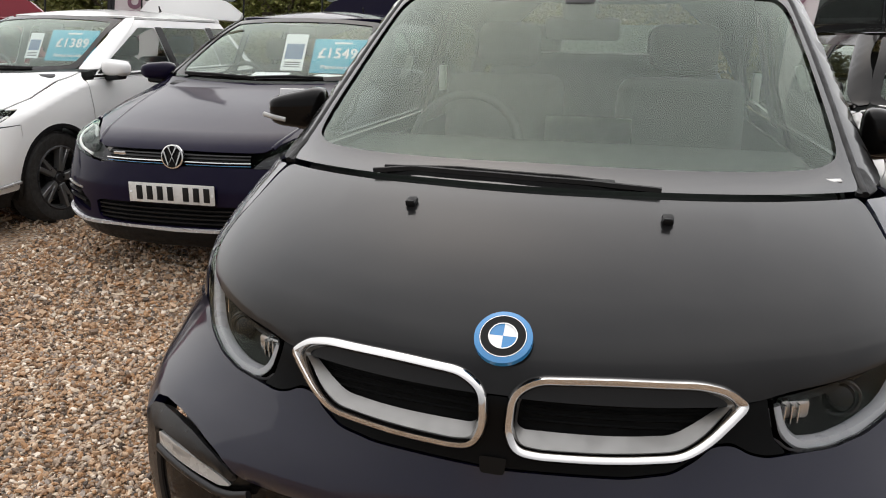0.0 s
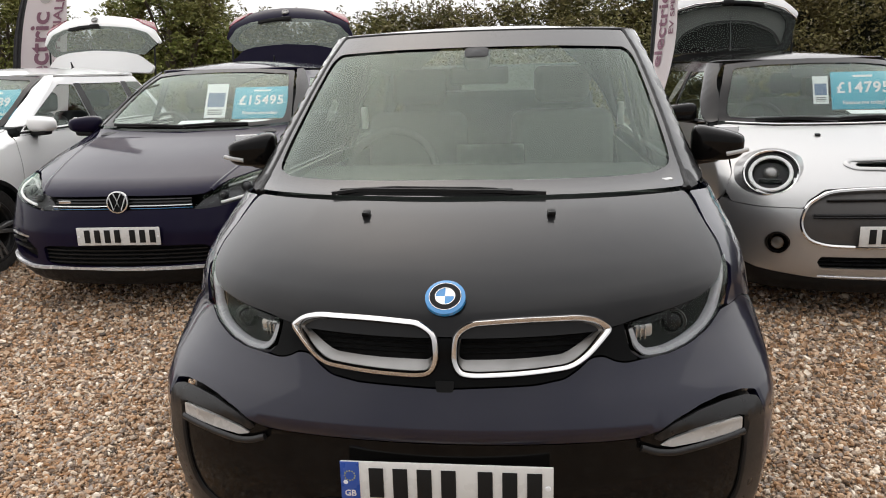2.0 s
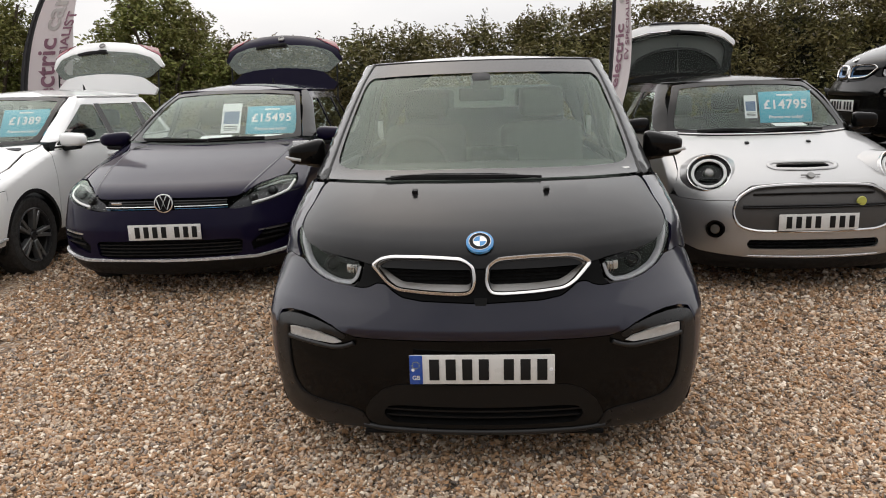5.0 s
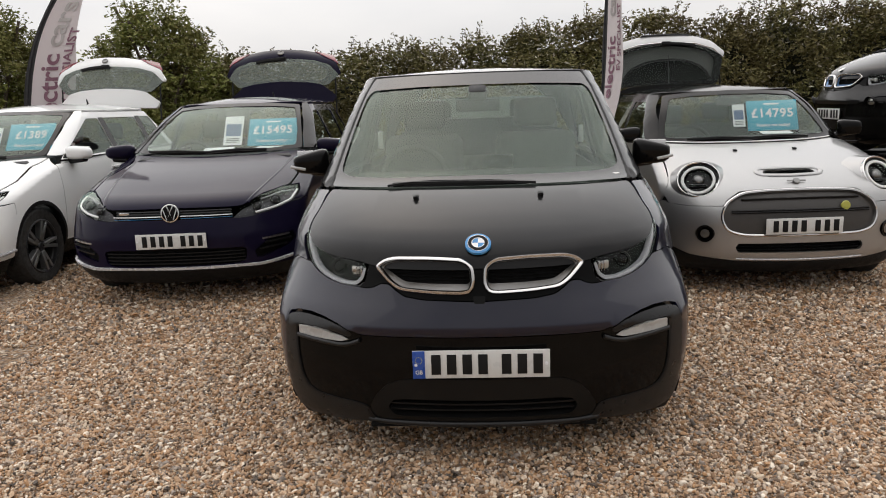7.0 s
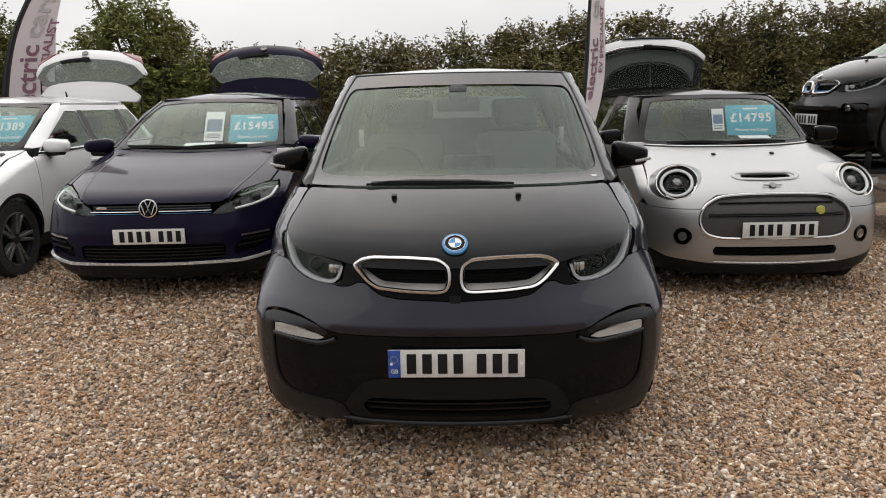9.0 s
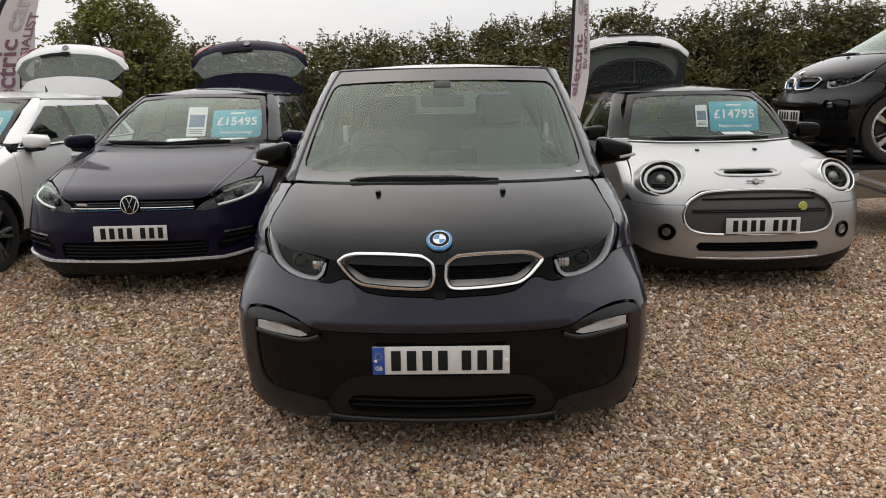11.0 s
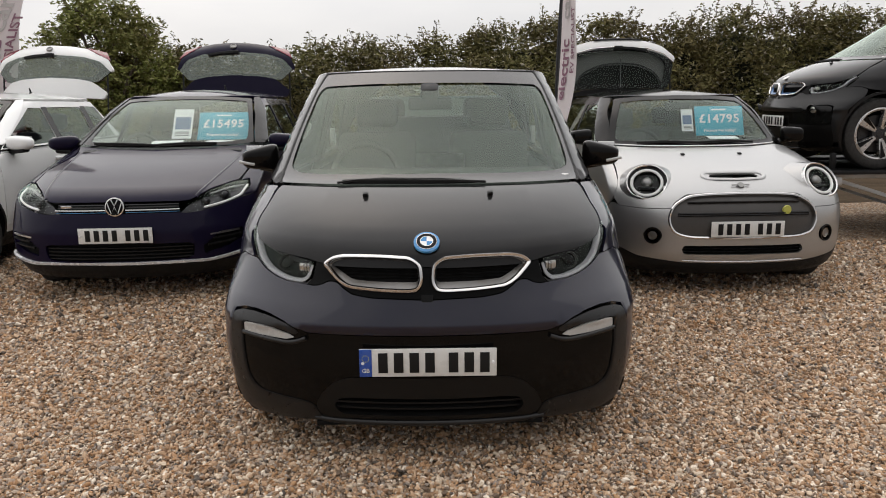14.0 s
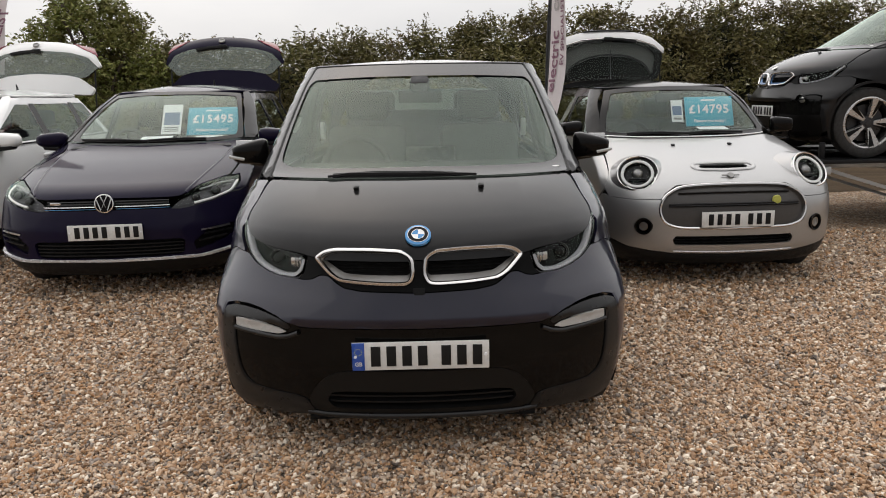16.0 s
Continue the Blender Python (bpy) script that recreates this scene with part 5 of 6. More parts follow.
def small_car(m, label, shell):
    B = SMALL
    X, Y = B.X, B.Y
    car = thing("hatchback_car", label, "car", m, "hatchbacks with raised tailgates")
    holes = []
    for s in (1, -1):
        holes.append([X(s * (.638 + .108 * math.cos(a)), .802 + .088 * math.sin(a) - .012 * math.cos(a)) for a in (2 * math.pi * i / 28 for i in range(28))])
    half = [X(0, 1.024), X(.4, 1.025), X(.66, 1.034), X(.75, 1.02), Y(.93, .975), Y(.66, .90), Y(.44, .80), Y(.40, .70), X(.83, .652), X(.70, .645), X(.512, .650), X(.495, .685), X(.405, .745), X(.24, .757), X(0, .762)]
    scoop = mirrored([X(0, .868), X(.16, .866), X(.185, .855), X(.16, .845), X(0, .842)])
    part("bonnet", B.panel(mirrored(half), .02, holes=holes + [rounded(scoop, .01)]), shell, car)
    part("scoop_floor", B.panel(mirrored([X(0, .874), X(.20, .87), X(.20, .84), X(0, .838)]), .01, off=-.035), DEEP_BLACK, car)
    pts, nn = B.line(mirrored([X(0, .876), X(.20, .873), X(.235, .856), X(.20, .838), X(0, .833)]), .03, .002, closed=True)
    part("scoop_rim", sweep(pts, ring(.016, .008, 8), True, nn), shell, car)
    fog = []
    for s in (1, -1):
        fog.append([X(s * (.632 + .060 * math.cos(a)), .452 + .056 * math.sin(a)) for a in (2 * math.pi * i / 24 for i in range(24))])
    grille = [(.535, .570, .06), (.503, .660, .07), (.40, .727, .07), (.24, .742, .1), (0, .747, .1)]
    gl = [(.497, .480, .05), (.40, .449, .06), (0, .444, .1)]
    gh = [X(0, .746)] + [X(x, z, r) for x, z, r in (grille[::-1][1:])] + [X(*p) for p in gl]
    ghole = dense(rounded(mirrored(gh), .05), .03)
    lower = rounded(mirrored([X(0, .388), X(.42, .386), X(.44, .355), X(.42, .322), X(0, .320)]), .012)
    arc = [Y(y, z) for y, z in arch(.80, .28, .36, 165, 115, 6)]
    half = [X(0, .757), X(.24, .752), X(.40, .739), X(.490, .680), X(.505, .646), X(.70, .641), X(.83, .648), Y(.42, .66), Y(.52, .60)] + arc[::-1][1:] + [X(.80, .33), X(.72, .295), X(.44, .262), X(0, .256)]
    part("bumper", B.panel(mirrored(half), .012, roll=.005, thick=.03, step=.04, holes=[ghole, lower] + fog), shell, car)
    part("grille_panel", B.panel(mirrored(gh), .05, off=-.012, thick=.01), GRILLE_GREY, car, "closed dark grey grille panel")
    for z, w in ((.690, .40), (.612, .47), (.600, .47)):
        pts, nn = B.line([X(-w, z), X(-w / 2, z + .006), X(w / 2, z + .006), X(w, z)], .1, -.004)
        part("grille_rib", sweep(pts, ring(.007, .008, 8), False, nn), MATT_BLACK, car)
    q = [B.place(.006)(p[0], p[1]) for p in ghole]
    part("grille_frame", sweep([a for a, _ in q], [(-.011, -.012), (.011, -.012), (.009, .006), (0, .011), (-.009, .006)], True, [b for _, b in q]), CHROME, car, "bright chrome grille surround")
    part("charge_spot", lathe([(0, -.012), (.029, -.010), (.033, 0)], 24, Matrix.Translation(B.place(0)(X(.295, .635)[0], .635)[0])), LIME, car, "yellow-green round spot")
    part("lower_grille", B.panel(mirrored([X(0, .40), X(.46, .40), X(.46, .31), X(0, .31)]), .01, off=-.04), DEEP_BLACK, car)
    for z in (.34, .362):
        pts, nn = B.line([X(-.43, z), X(0, z), X(.43, z)], .1, -.02)
        part("grille_slat", sweep(pts, [(-.006, -.01), (.006, -.01), (0, .006)], False, nn), MATT_BLACK, car)
    part("front_lip", B.panel(mirrored([X(0, .252), X(.44, .258), X(.72, .290), X(.80, .325), Y(.46, .33), Y(.46, .19), X(.70, .165), X(0, .16)]), .012, off=-.004, thick=.03), MATT_BLACK, car)
    pts, nn = B.line([X(-.43, .276), X(0, .270), X(.43, .276)], .1, .002)
    part("chrome_strip", sweep(pts, ring(.006, .006, 8), False, nn), BRIGHT_TRIM, car)
    for s in (1, -1):
        p, n = B.place(0)(s * X(.636, .808)[0], .808)
        n = Vector((s * .27, -.79, .55)).normalized()
        mm = Matrix.Translation(p + Vector((s * .004, -.022, .004))) @ n.to_track_quat("-Y", "Z").to_matrix().to_4x4() @ Matrix.Diagonal((1.19, 1, 1.13, 1))
        part("lamp_pod", lathe([(.127, .004), (.133, .012), (.146, .036), (.168, .075), (.20, .125)], 44, mm), shell, car)
        h = part("headlamp", lathe([(.128, .02), (.126, -.016), (.121, -.021), (.115, -.016), (.113, .03), (.10, .05), (0, .06)], 44, mm), CHROME, car, "round headlamp with a chrome ring")
        part("lamp_gap", lathe([(.114, -.002), (.098, .0)], 40, mm), GLOSS_BLACK, h)
        part("light_ring", lathe([(.100, -.002), (.097, -.010), (.084, -.010), (.081, -.002)], 40, mm), RING_WHITE, h, "white daylight ring")
        part("lamp_bowl", lathe([(.082, -.002), (.072, .03), (0, .04)], 32, mm), GLOSS_BLACK, h)
        part("projector", lathe([(0, .0), (.020, .004), (.032, .014), (.036, .03)], 28, mm @ pose(0, 0, .014)), LIP_SILVER, h)
        part("lamp_shelf", box((.10, .02, .008), (0, .015, -.028), .003), TRIM_GREY, h).data.transform(mm)
        part("lamp_cover", lathe([(0, -.026), (.05, -.024), (.09, -.016), (.104, -.012)], 36, mm), LAMP_GLASS, h)
        p, n = B.place(0)(s * X(.632, .452)[0], .452)
        mm = Matrix.Translation(p) @ n.to_track_quat("-Y", "Z").to_matrix().to_4x4()
        f = part("fog_lamp", lathe([(.062, 0), (.060, -.008), (.050, -.006), (.046, .03), (0, .035)], 32, mm), GLOSS_BLACK, car)
        part("lamp_ring", lathe([(.036, .01), (.034, .0), (.030, .0), (.028, .012)], 28, mm), CHROME, f)
        part("lamp_lens", lathe([(0, .002), (.028, .008), (.03, .012)], 24, mm), LIP_SILVER, f)
        p, n = B.place(0)(s * X(.226, .978)[0], .978)
        part("washer_jet", box((.03, .03, .012), tuple(p + Vector((0, 0, .006))), .005, (14, 0, 0)), MATT_BLACK, car)
        mirror_cup(car, (s * .92, 1.32, 1.10), (.19, .11, .135), s, GLOSS_BLACK, False)
        part("pillar", B.flank([B.G(.712, 1.040), B.G(.755, 1.030), (1.26, 1.045), (1.33, 1.08), (1.86, 1.42), B.G(.565, 1.415), B.G(.655, 1.22)], .006, off=.010, side=s), GLOSS_BLACK, car)
    b = join(box((.13, .008, .012), (0, -.004, .004), .004), lathe([(0, -.014), (.022, -.012), (.026, 0)], 24, pose(0, 0, 0)))
    bmesh.ops.transform(b, matrix=Matrix.Translation(B.place(.004)(0, .795)[0]) @ pose(0, 0, 0, -45), verts=b.verts)
    part("badge", b, LIP_SILVER, car, "winged dark chrome badge")
    number_plate(car, (.0, -.02, .510), 0, False)
    part("plate_holder", box((.48, .03, .10), (0, .0, .505), .006), MATT_BLACK, car)
    pts, nn = B.line([X(-.67, 1.038), X(-.4, 1.029), X(0, 1.027), X(.4, 1.029), X(.67, 1.038)], .1, .004)
    part("bonnet_edge", sweep(pts, ring(.007, .007, 8), False, nn), CHROME, car)
    half = [X(0, 1.034), X(.4, 1.036), X(.705, 1.046), X(.65, 1.22), X(.56, 1.41), X(.3, 1.432), X(0, 1.438)]
    part("windscreen", B.panel(mirrored(half), .03, off=-.003, thick=.005, step=.035), WINDSCREEN, car, "windscreen")
    inner = mirrored([X(0, 1.058), X(.4, 1.061), X(.655, 1.073), X(.60, 1.22), X(.525, 1.38), X(.3, 1.40), X(0, 1.405)])
    part("windscreen_border", B.panel(mirrored(half), .03, off=.005, thick=.003, step=.035, holes=[rounded(inner, .05)]), GLOSS_BLACK, car)
    for x0, x1 in ((-.50, .0), (.0, .45)):
        pts, nn = B.line([X(x0, 1.044), X((x0 + x1) / 2, 1.052), X(x1, 1.040)], .05, .018)
        part("wiper", sweep(pts, [(-.010, -.006), (.010, -.006), (.005, .010), (-.005, .010)], False, nn), MATT_BLACK, car)
    part("roof", B.roof(1.435, .065), GLOSS_BLACK, car)
    sides(B, car, shell, MATT_BLACK, .80, 3.30, .32, (1.12, 2.35), 1.03, 1.37, 3.86, "blade", .21, .30, GLOSS_BLACK, (1.18, 1.66),
          [(.53, .61), (.425, .664)] + B.edge([Y(.40, .70), Y(.44, .80), Y(.66, .90), Y(.93, .975), X(.75, 1.02)], .004) + [(1.10, 1.03)], .042)
    rear_opening(B, car, 3.86, shell, .68, .6, 1.42)
    open_tailgate(car, (0, 3.52, 1.545), "small", -10, shell, GLOSS_BLACK)
    underside(B, car, .15, .3, .45, 3.7, .70, (.80, 3.30), .33)
    dashboard(B, car, 1.0, 1.06, 1.40, .66)
    for s in (1, -1):
        seat(car, (s * .36, 1.75, .50), CABIN)
        seat(car, (s * .36, 2.60, .50), CABIN)
        part("rear_bench", box((.56, .16, .60), (s * .30, 2.78, .82), .06, (-14, 0, 0)), CABIN, car)
        part("door_lining", B.flank([(1.15, 1.0), (3.3, 1.0), (3.3, .35), (1.15, .35)], .02, off=-.07, side=s), CABIN, car)
    steering_wheel(car, (-.36, 1.42, .98))
    part("cabin_mirror", box((.22, .03, .07), (0, 1.58, 1.34), .025), CABIN, car)
    return car


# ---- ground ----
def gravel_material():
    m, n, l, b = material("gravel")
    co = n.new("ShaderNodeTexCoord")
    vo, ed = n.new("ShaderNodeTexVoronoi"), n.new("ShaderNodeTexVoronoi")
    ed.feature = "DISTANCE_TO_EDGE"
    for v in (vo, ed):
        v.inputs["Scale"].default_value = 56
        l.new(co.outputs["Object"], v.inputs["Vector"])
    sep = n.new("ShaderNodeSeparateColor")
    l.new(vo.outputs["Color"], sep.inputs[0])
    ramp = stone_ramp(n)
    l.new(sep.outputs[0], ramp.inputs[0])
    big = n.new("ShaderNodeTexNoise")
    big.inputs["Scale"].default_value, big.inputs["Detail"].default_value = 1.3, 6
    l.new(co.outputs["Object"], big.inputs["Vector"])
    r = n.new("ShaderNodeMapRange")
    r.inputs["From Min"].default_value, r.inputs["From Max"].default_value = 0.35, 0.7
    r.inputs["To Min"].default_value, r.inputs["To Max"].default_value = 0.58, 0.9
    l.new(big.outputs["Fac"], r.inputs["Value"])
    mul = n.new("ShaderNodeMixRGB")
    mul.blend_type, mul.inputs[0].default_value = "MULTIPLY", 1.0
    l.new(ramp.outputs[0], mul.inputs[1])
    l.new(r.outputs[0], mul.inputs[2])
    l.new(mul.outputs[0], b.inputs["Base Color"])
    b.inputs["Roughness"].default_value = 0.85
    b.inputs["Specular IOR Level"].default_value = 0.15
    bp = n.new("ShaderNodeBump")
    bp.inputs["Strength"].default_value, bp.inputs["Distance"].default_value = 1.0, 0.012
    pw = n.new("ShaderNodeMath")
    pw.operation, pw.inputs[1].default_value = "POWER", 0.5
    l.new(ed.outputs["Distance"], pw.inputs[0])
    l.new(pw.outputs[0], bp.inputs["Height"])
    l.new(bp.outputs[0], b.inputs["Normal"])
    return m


def stone_ramp(n):
    ramp = n.new("ShaderNodeValToRGB")
    ramp.color_ramp.interpolation = "CONSTANT"
    tones = [(0.0, (0.41, 0.265, 0.158)), (0.15, (0.53, 0.370, 0.245)), (0.29, (0.28, 0.173, 0.104)), (0.40, (0.43, 0.335, 0.255)), (0.52, (0.62, 0.50, 0.375)), (0.63, (0.17, 0.120, 0.085)), (0.71, (0.42, 0.247, 0.130)), (0.81, (0.30, 0.25, 0.21)), (0.89, (0.79, 0.69, 0.57)), (0.96, (0.11, 0.090, 0.074))]
    el = ramp.color_ramp.elements
    for i, (p, c) in enumerate(tones):
        e = el[i] if i < 2 else el.new(p)
        e.position, e.color = p, (*c, 1)
    return ramp


def stone_material():
    m, n, l, b = material("gravel_stones")
    geo = n.new("ShaderNodeNewGeometry")
    ramp = stone_ramp(n)
    l.new(geo.outputs["Random Per Island"], ramp.inputs[0])
    co, t = n.new("ShaderNodeTexCoord"), n.new("ShaderNodeTexNoise")
    t.inputs["Scale"].default_value, t.inputs["Detail"].default_value = 160, 3
    l.new(co.outputs["Object"], t.inputs["Vector"])
    mix = n.new("ShaderNodeMixRGB")
    mix.blend_type, mix.inputs[0].default_value = "OVERLAY", 0.35
    l.new(ramp.outputs[0], mix.inputs[1])
    l.new(t.outputs["Fac"], mix.inputs[2])
    l.new(mix.outputs[0], b.inputs["Base Color"])
    b.inputs["Roughness"].default_value = 0.7
    b.inputs["Specular IOR Level"].default_value = 0.3
    return m


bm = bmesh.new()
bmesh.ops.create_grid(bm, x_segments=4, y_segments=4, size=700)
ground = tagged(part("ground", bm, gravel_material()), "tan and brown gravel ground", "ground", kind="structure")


EARTH = plain("bare_earth", (0.055, 0.040, 0.027), 0.95, bump=1.0, bump_scale=35, spec=0.05)
noisy_mix = EARTH.node_tree.nodes.new("ShaderNodeValToRGB")
noisy_mix.color_ramp.elements[0].color, noisy_mix.color_ramp.elements[1].color = (0.025, 0.019, 0.013, 1), (0.11, 0.078, 0.05, 1)
earth_noise = EARTH.node_tree.nodes.new("ShaderNodeTexNoise")
earth_noise.inputs["Scale"].default_value, earth_noise.inputs["Detail"].default_value = 14, 8
EARTH.node_tree.links.new(earth_noise.outputs["Fac"], noisy_mix.inputs[0])
EARTH.node_tree.links.new(noisy_mix.outputs[0], EARTH.node_tree.nodes["Principled BSDF"].inputs["Base Color"])


def verge(x0, x1, y0, y1):
    """The strip of bare earth at the hedge's foot, with a ragged edge."""
    bm = bmesh.new()
    n = 160
    rows = []
    for i in range(n + 1):
        x = x0 + (x1 - x0) * i / n
        e = y0 + noise.noise((x * .8, 0, 2)) * .5 + noise.noise((x * 4, 0, 5)) * .15
        rows.append([bm.verts.new((x, e + (y1 - e) * k / 8, .006 + .03 * min(k, 2) + (.02 * noise.noise((x * 2, k, 0)) if k > 1 else 0))) for k in range(9)])
    for a, b in zip(rows, rows[1:]):
        for k in range(8):
            bm.faces.new((a[k], b[k], b[k + 1], a[k + 1]))
    return bm


tagged(part("ground_verge", verge(-18, 24, 7.3, 15), EARTH), "dark bare earth along the foot of the hedge", "ground", kind="structure")


def stones(rng, zones):
    """Loose angular stones, joined in one mesh. zones: x0, x1, y0, y1, count, mean size."""
    shapes = []
    for near in (True, False):
        bm = bmesh.new()
        if near:
            bmesh.ops.create_icosphere(bm, subdivisions=1, radius=0.9)
        else:
            bmesh.ops.create_cube(bm, size=1.25)
        bmesh.ops.triangulate(bm, faces=bm.faces)
        shapes.append((np.array([v.co[:] for v in bm.verts]), np.array([[v.index for v in f.verts] for f in bm.faces])))
        bm.free()
    V, F, at = [], [], 0
    for x0, x1, y0, y1, count, size in zones:
        base, tri = shapes[0 if size < .0105 else 1]
        p = np.stack([rng.uniform(x0, x1, count), rng.uniform(y0, y1, count)], 1)
        p = p[~((np.abs(p[:, 0]) < 0.62) & (p[:, 1] > 0.9))]
        n = len(p)
        r = size * np.exp(np.clip(rng.normal(-.03, 0.32, n), -.7, .65))
        jit = base[None] * rng.uniform(0.55, 1.2, (n, len(base), 1))
        jit *= np.stack([rng.uniform(0.9, 1.6, n), rng.uniform(0.65, 1.0, n), rng.uniform(0.5, 0.95, n)], 1)[:, None]
        a, tx, ty = rng.uniform(0, 6.283, n), rng.normal(0, 0.5, n), rng.normal(0, 0.5, n)
        x, y, z = jit[..., 0], jit[..., 1], jit[..., 2]
        z, x = z * np.cos(tx)[:, None] - x * np.sin(tx)[:, None], z * np.sin(tx)[:, None] + x * np.cos(tx)[:, None]
        z, y = z * np.cos(ty)[:, None] - y * np.sin(ty)[:, None], z * np.sin(ty)[:, None] + y * np.cos(ty)[:, None]
        x, y = x * np.cos(a)[:, None] - y * np.sin(a)[:, None], x * np.sin(a)[:, None] + y * np.cos(a)[:, None]
        w = np.stack([x, y, z], 2) * r[:, None, None]
        w[..., 0] += p[:, None, 0]
        w[..., 1] += p[:, None, 1]
        w[..., 2] += (r * rng.uniform(0.1, 1.1, n))[:, None]
        V.append(w.reshape(-1, 3))
        F.append((tri[None] + (at + np.arange(n) * len(base))[:, None, None]).reshape(-1, 3))
        at += n * len(base)
    V, F = np.concatenate(V), np.concatenate(F)
    me = bpy.data.meshes.new("gravel")
    me.vertices.add(len(V))
    me.vertices.foreach_set("co", V.ravel())
    me.loops.add(F.size)
    me.loops.foreach_set("vertex_index", F.ravel().astype(np.int32))
    me.polygons.add(len(F))
    me.polygons.foreach_set("loop_start", np.arange(0, F.size, 3, dtype=np.int32))
    me.update(calc_edges=True)
    me.validate()
    me.shade_flat()
    return me


# ---- hedge and trees ----
def leaf_material(name, tones):
    m, n, l, b = material(name)
    geo, ramp = n.new("ShaderNodeNewGeometry"), n.new("ShaderNodeValToRGB")
    el = ramp.color_ramp.elements
    for i, (p, c) in enumerate(tones):
        e = el[i] if i < 2 else el.new(p)
        e.position, e.color = p, (*c, 1)
    l.new(geo.outputs["Random Per Island"], ramp.inputs[0])
    co, t, r = n.new("ShaderNodeTexCoord"), n.new("ShaderNodeTexNoise"), n.new("ShaderNodeMapRange")
    t.inputs["Scale"].default_value, t.inputs["Detail"].default_value = 0.9, 4
    l.new(co.outputs["Object"], t.inputs["Vector"])
    r.inputs["From Min"].default_value, r.inputs["From Max"].default_value = 0.35, 0.65
    l.new(t.outputs["Fac"], r.inputs["Value"])
    mix = n.new("ShaderNodeMixRGB")
    mix.inputs[2].default_value = (0.105, 0.070, 0.028, 1)
    ml = n.new("ShaderNodeMath")
    ml.operation, ml.inputs[1].default_value = "MULTIPLY", 0.55
    l.new(r.outputs[0], ml.inputs[0])
    l.new(ml.outputs[0], mix.inputs[0])
    l.new(ramp.outputs[0], mix.inputs[1])
    l.new(mix.outputs[0], b.inputs["Base Color"])
    b.inputs["Roughness"].default_value = 0.65
    b.inputs["Specular IOR Level"].default_value = 0.25
    return m


LEAVES = leaf_material("hedge_leaves", [(0.0, (0.058, 0.060, 0.020)), (0.35, (0.118, 0.118, 0.038)), (0.7, (0.185, 0.174, 0.064)), (0.92, (0.22, 0.19, 0.085)), (0.96, (0.48, 0.45, 0.36))])
TREE_LEAVES = leaf_material("tree_leaves", [(0.0, (0.085, 0.105, 0.022)), (0.4, (0.155, 0.185, 0.04)), (0.8, (0.23, 0.25, 0.068)), (1.0, (0.31, 0.30, 0.12))])
BARK = plain("bark", (0.085, 0.065, 0.048), 0.9, bump=0.6, bump_scale=60)
HEDGE_SHADE = plain("hedge_shade", (0.014, 0.017, 0.008), 1.0)


def leaves(rng, centres, radii, per, size):
    """Folded leaves scattered in clumps, as arrays of points and triangles."""
    n = len(centres) * per
    c, r = np.repeat(centres, per, 0), np.repeat(radii, per)
    d = rng.normal(0, 1, (n, 3))
    d /= np.linalg.norm(d, axis=1)[:, None]
    p = c + d * (r * rng.uniform(0.25, 1.0, n) ** 0.6)[:, None]
    u = rng.normal(0, 1, (n, 3))
    u[:, 2] *= 0.6
    u /= np.linalg.norm(u, axis=1)[:, None]
    v = np.cross(u, rng.normal(0, 1, (n, 3)))
    v /= np.linalg.norm(v, axis=1)[:, None]
    w = np.cross(u, v)
    s = (size * rng.uniform(0.6, 1.35, n))[:, None]
    q = np.stack([p - u * s, p + v * s * 0.42 + w * s * 0.14, p + u * s * 1.05, p - v * s * 0.42 + w * s * 0.14], 1)
    k = np.arange(n)[:, None] * 4
    return q.reshape(-1, 3), np.concatenate([k + [0, 1, 2], k + [0, 2, 3]], 1).reshape(-1, 3)


def mesh_from(name, V, F):
    me = bpy.data.meshes.new(name)
    me.vertices.add(len(V))
    me.vertices.foreach_set("co", np.asarray(V, float).ravel())
    F = np.asarray(F)
    me.loops.add(F.size)
    me.loops.foreach_set("vertex_index", F.ravel().astype(np.int32))
    me.polygons.add(len(F))
    me.polygons.foreach_set("loop_start", np.arange(0, F.size, 3, dtype=np.int32))
    me.update(calc_edges=True)
    return me


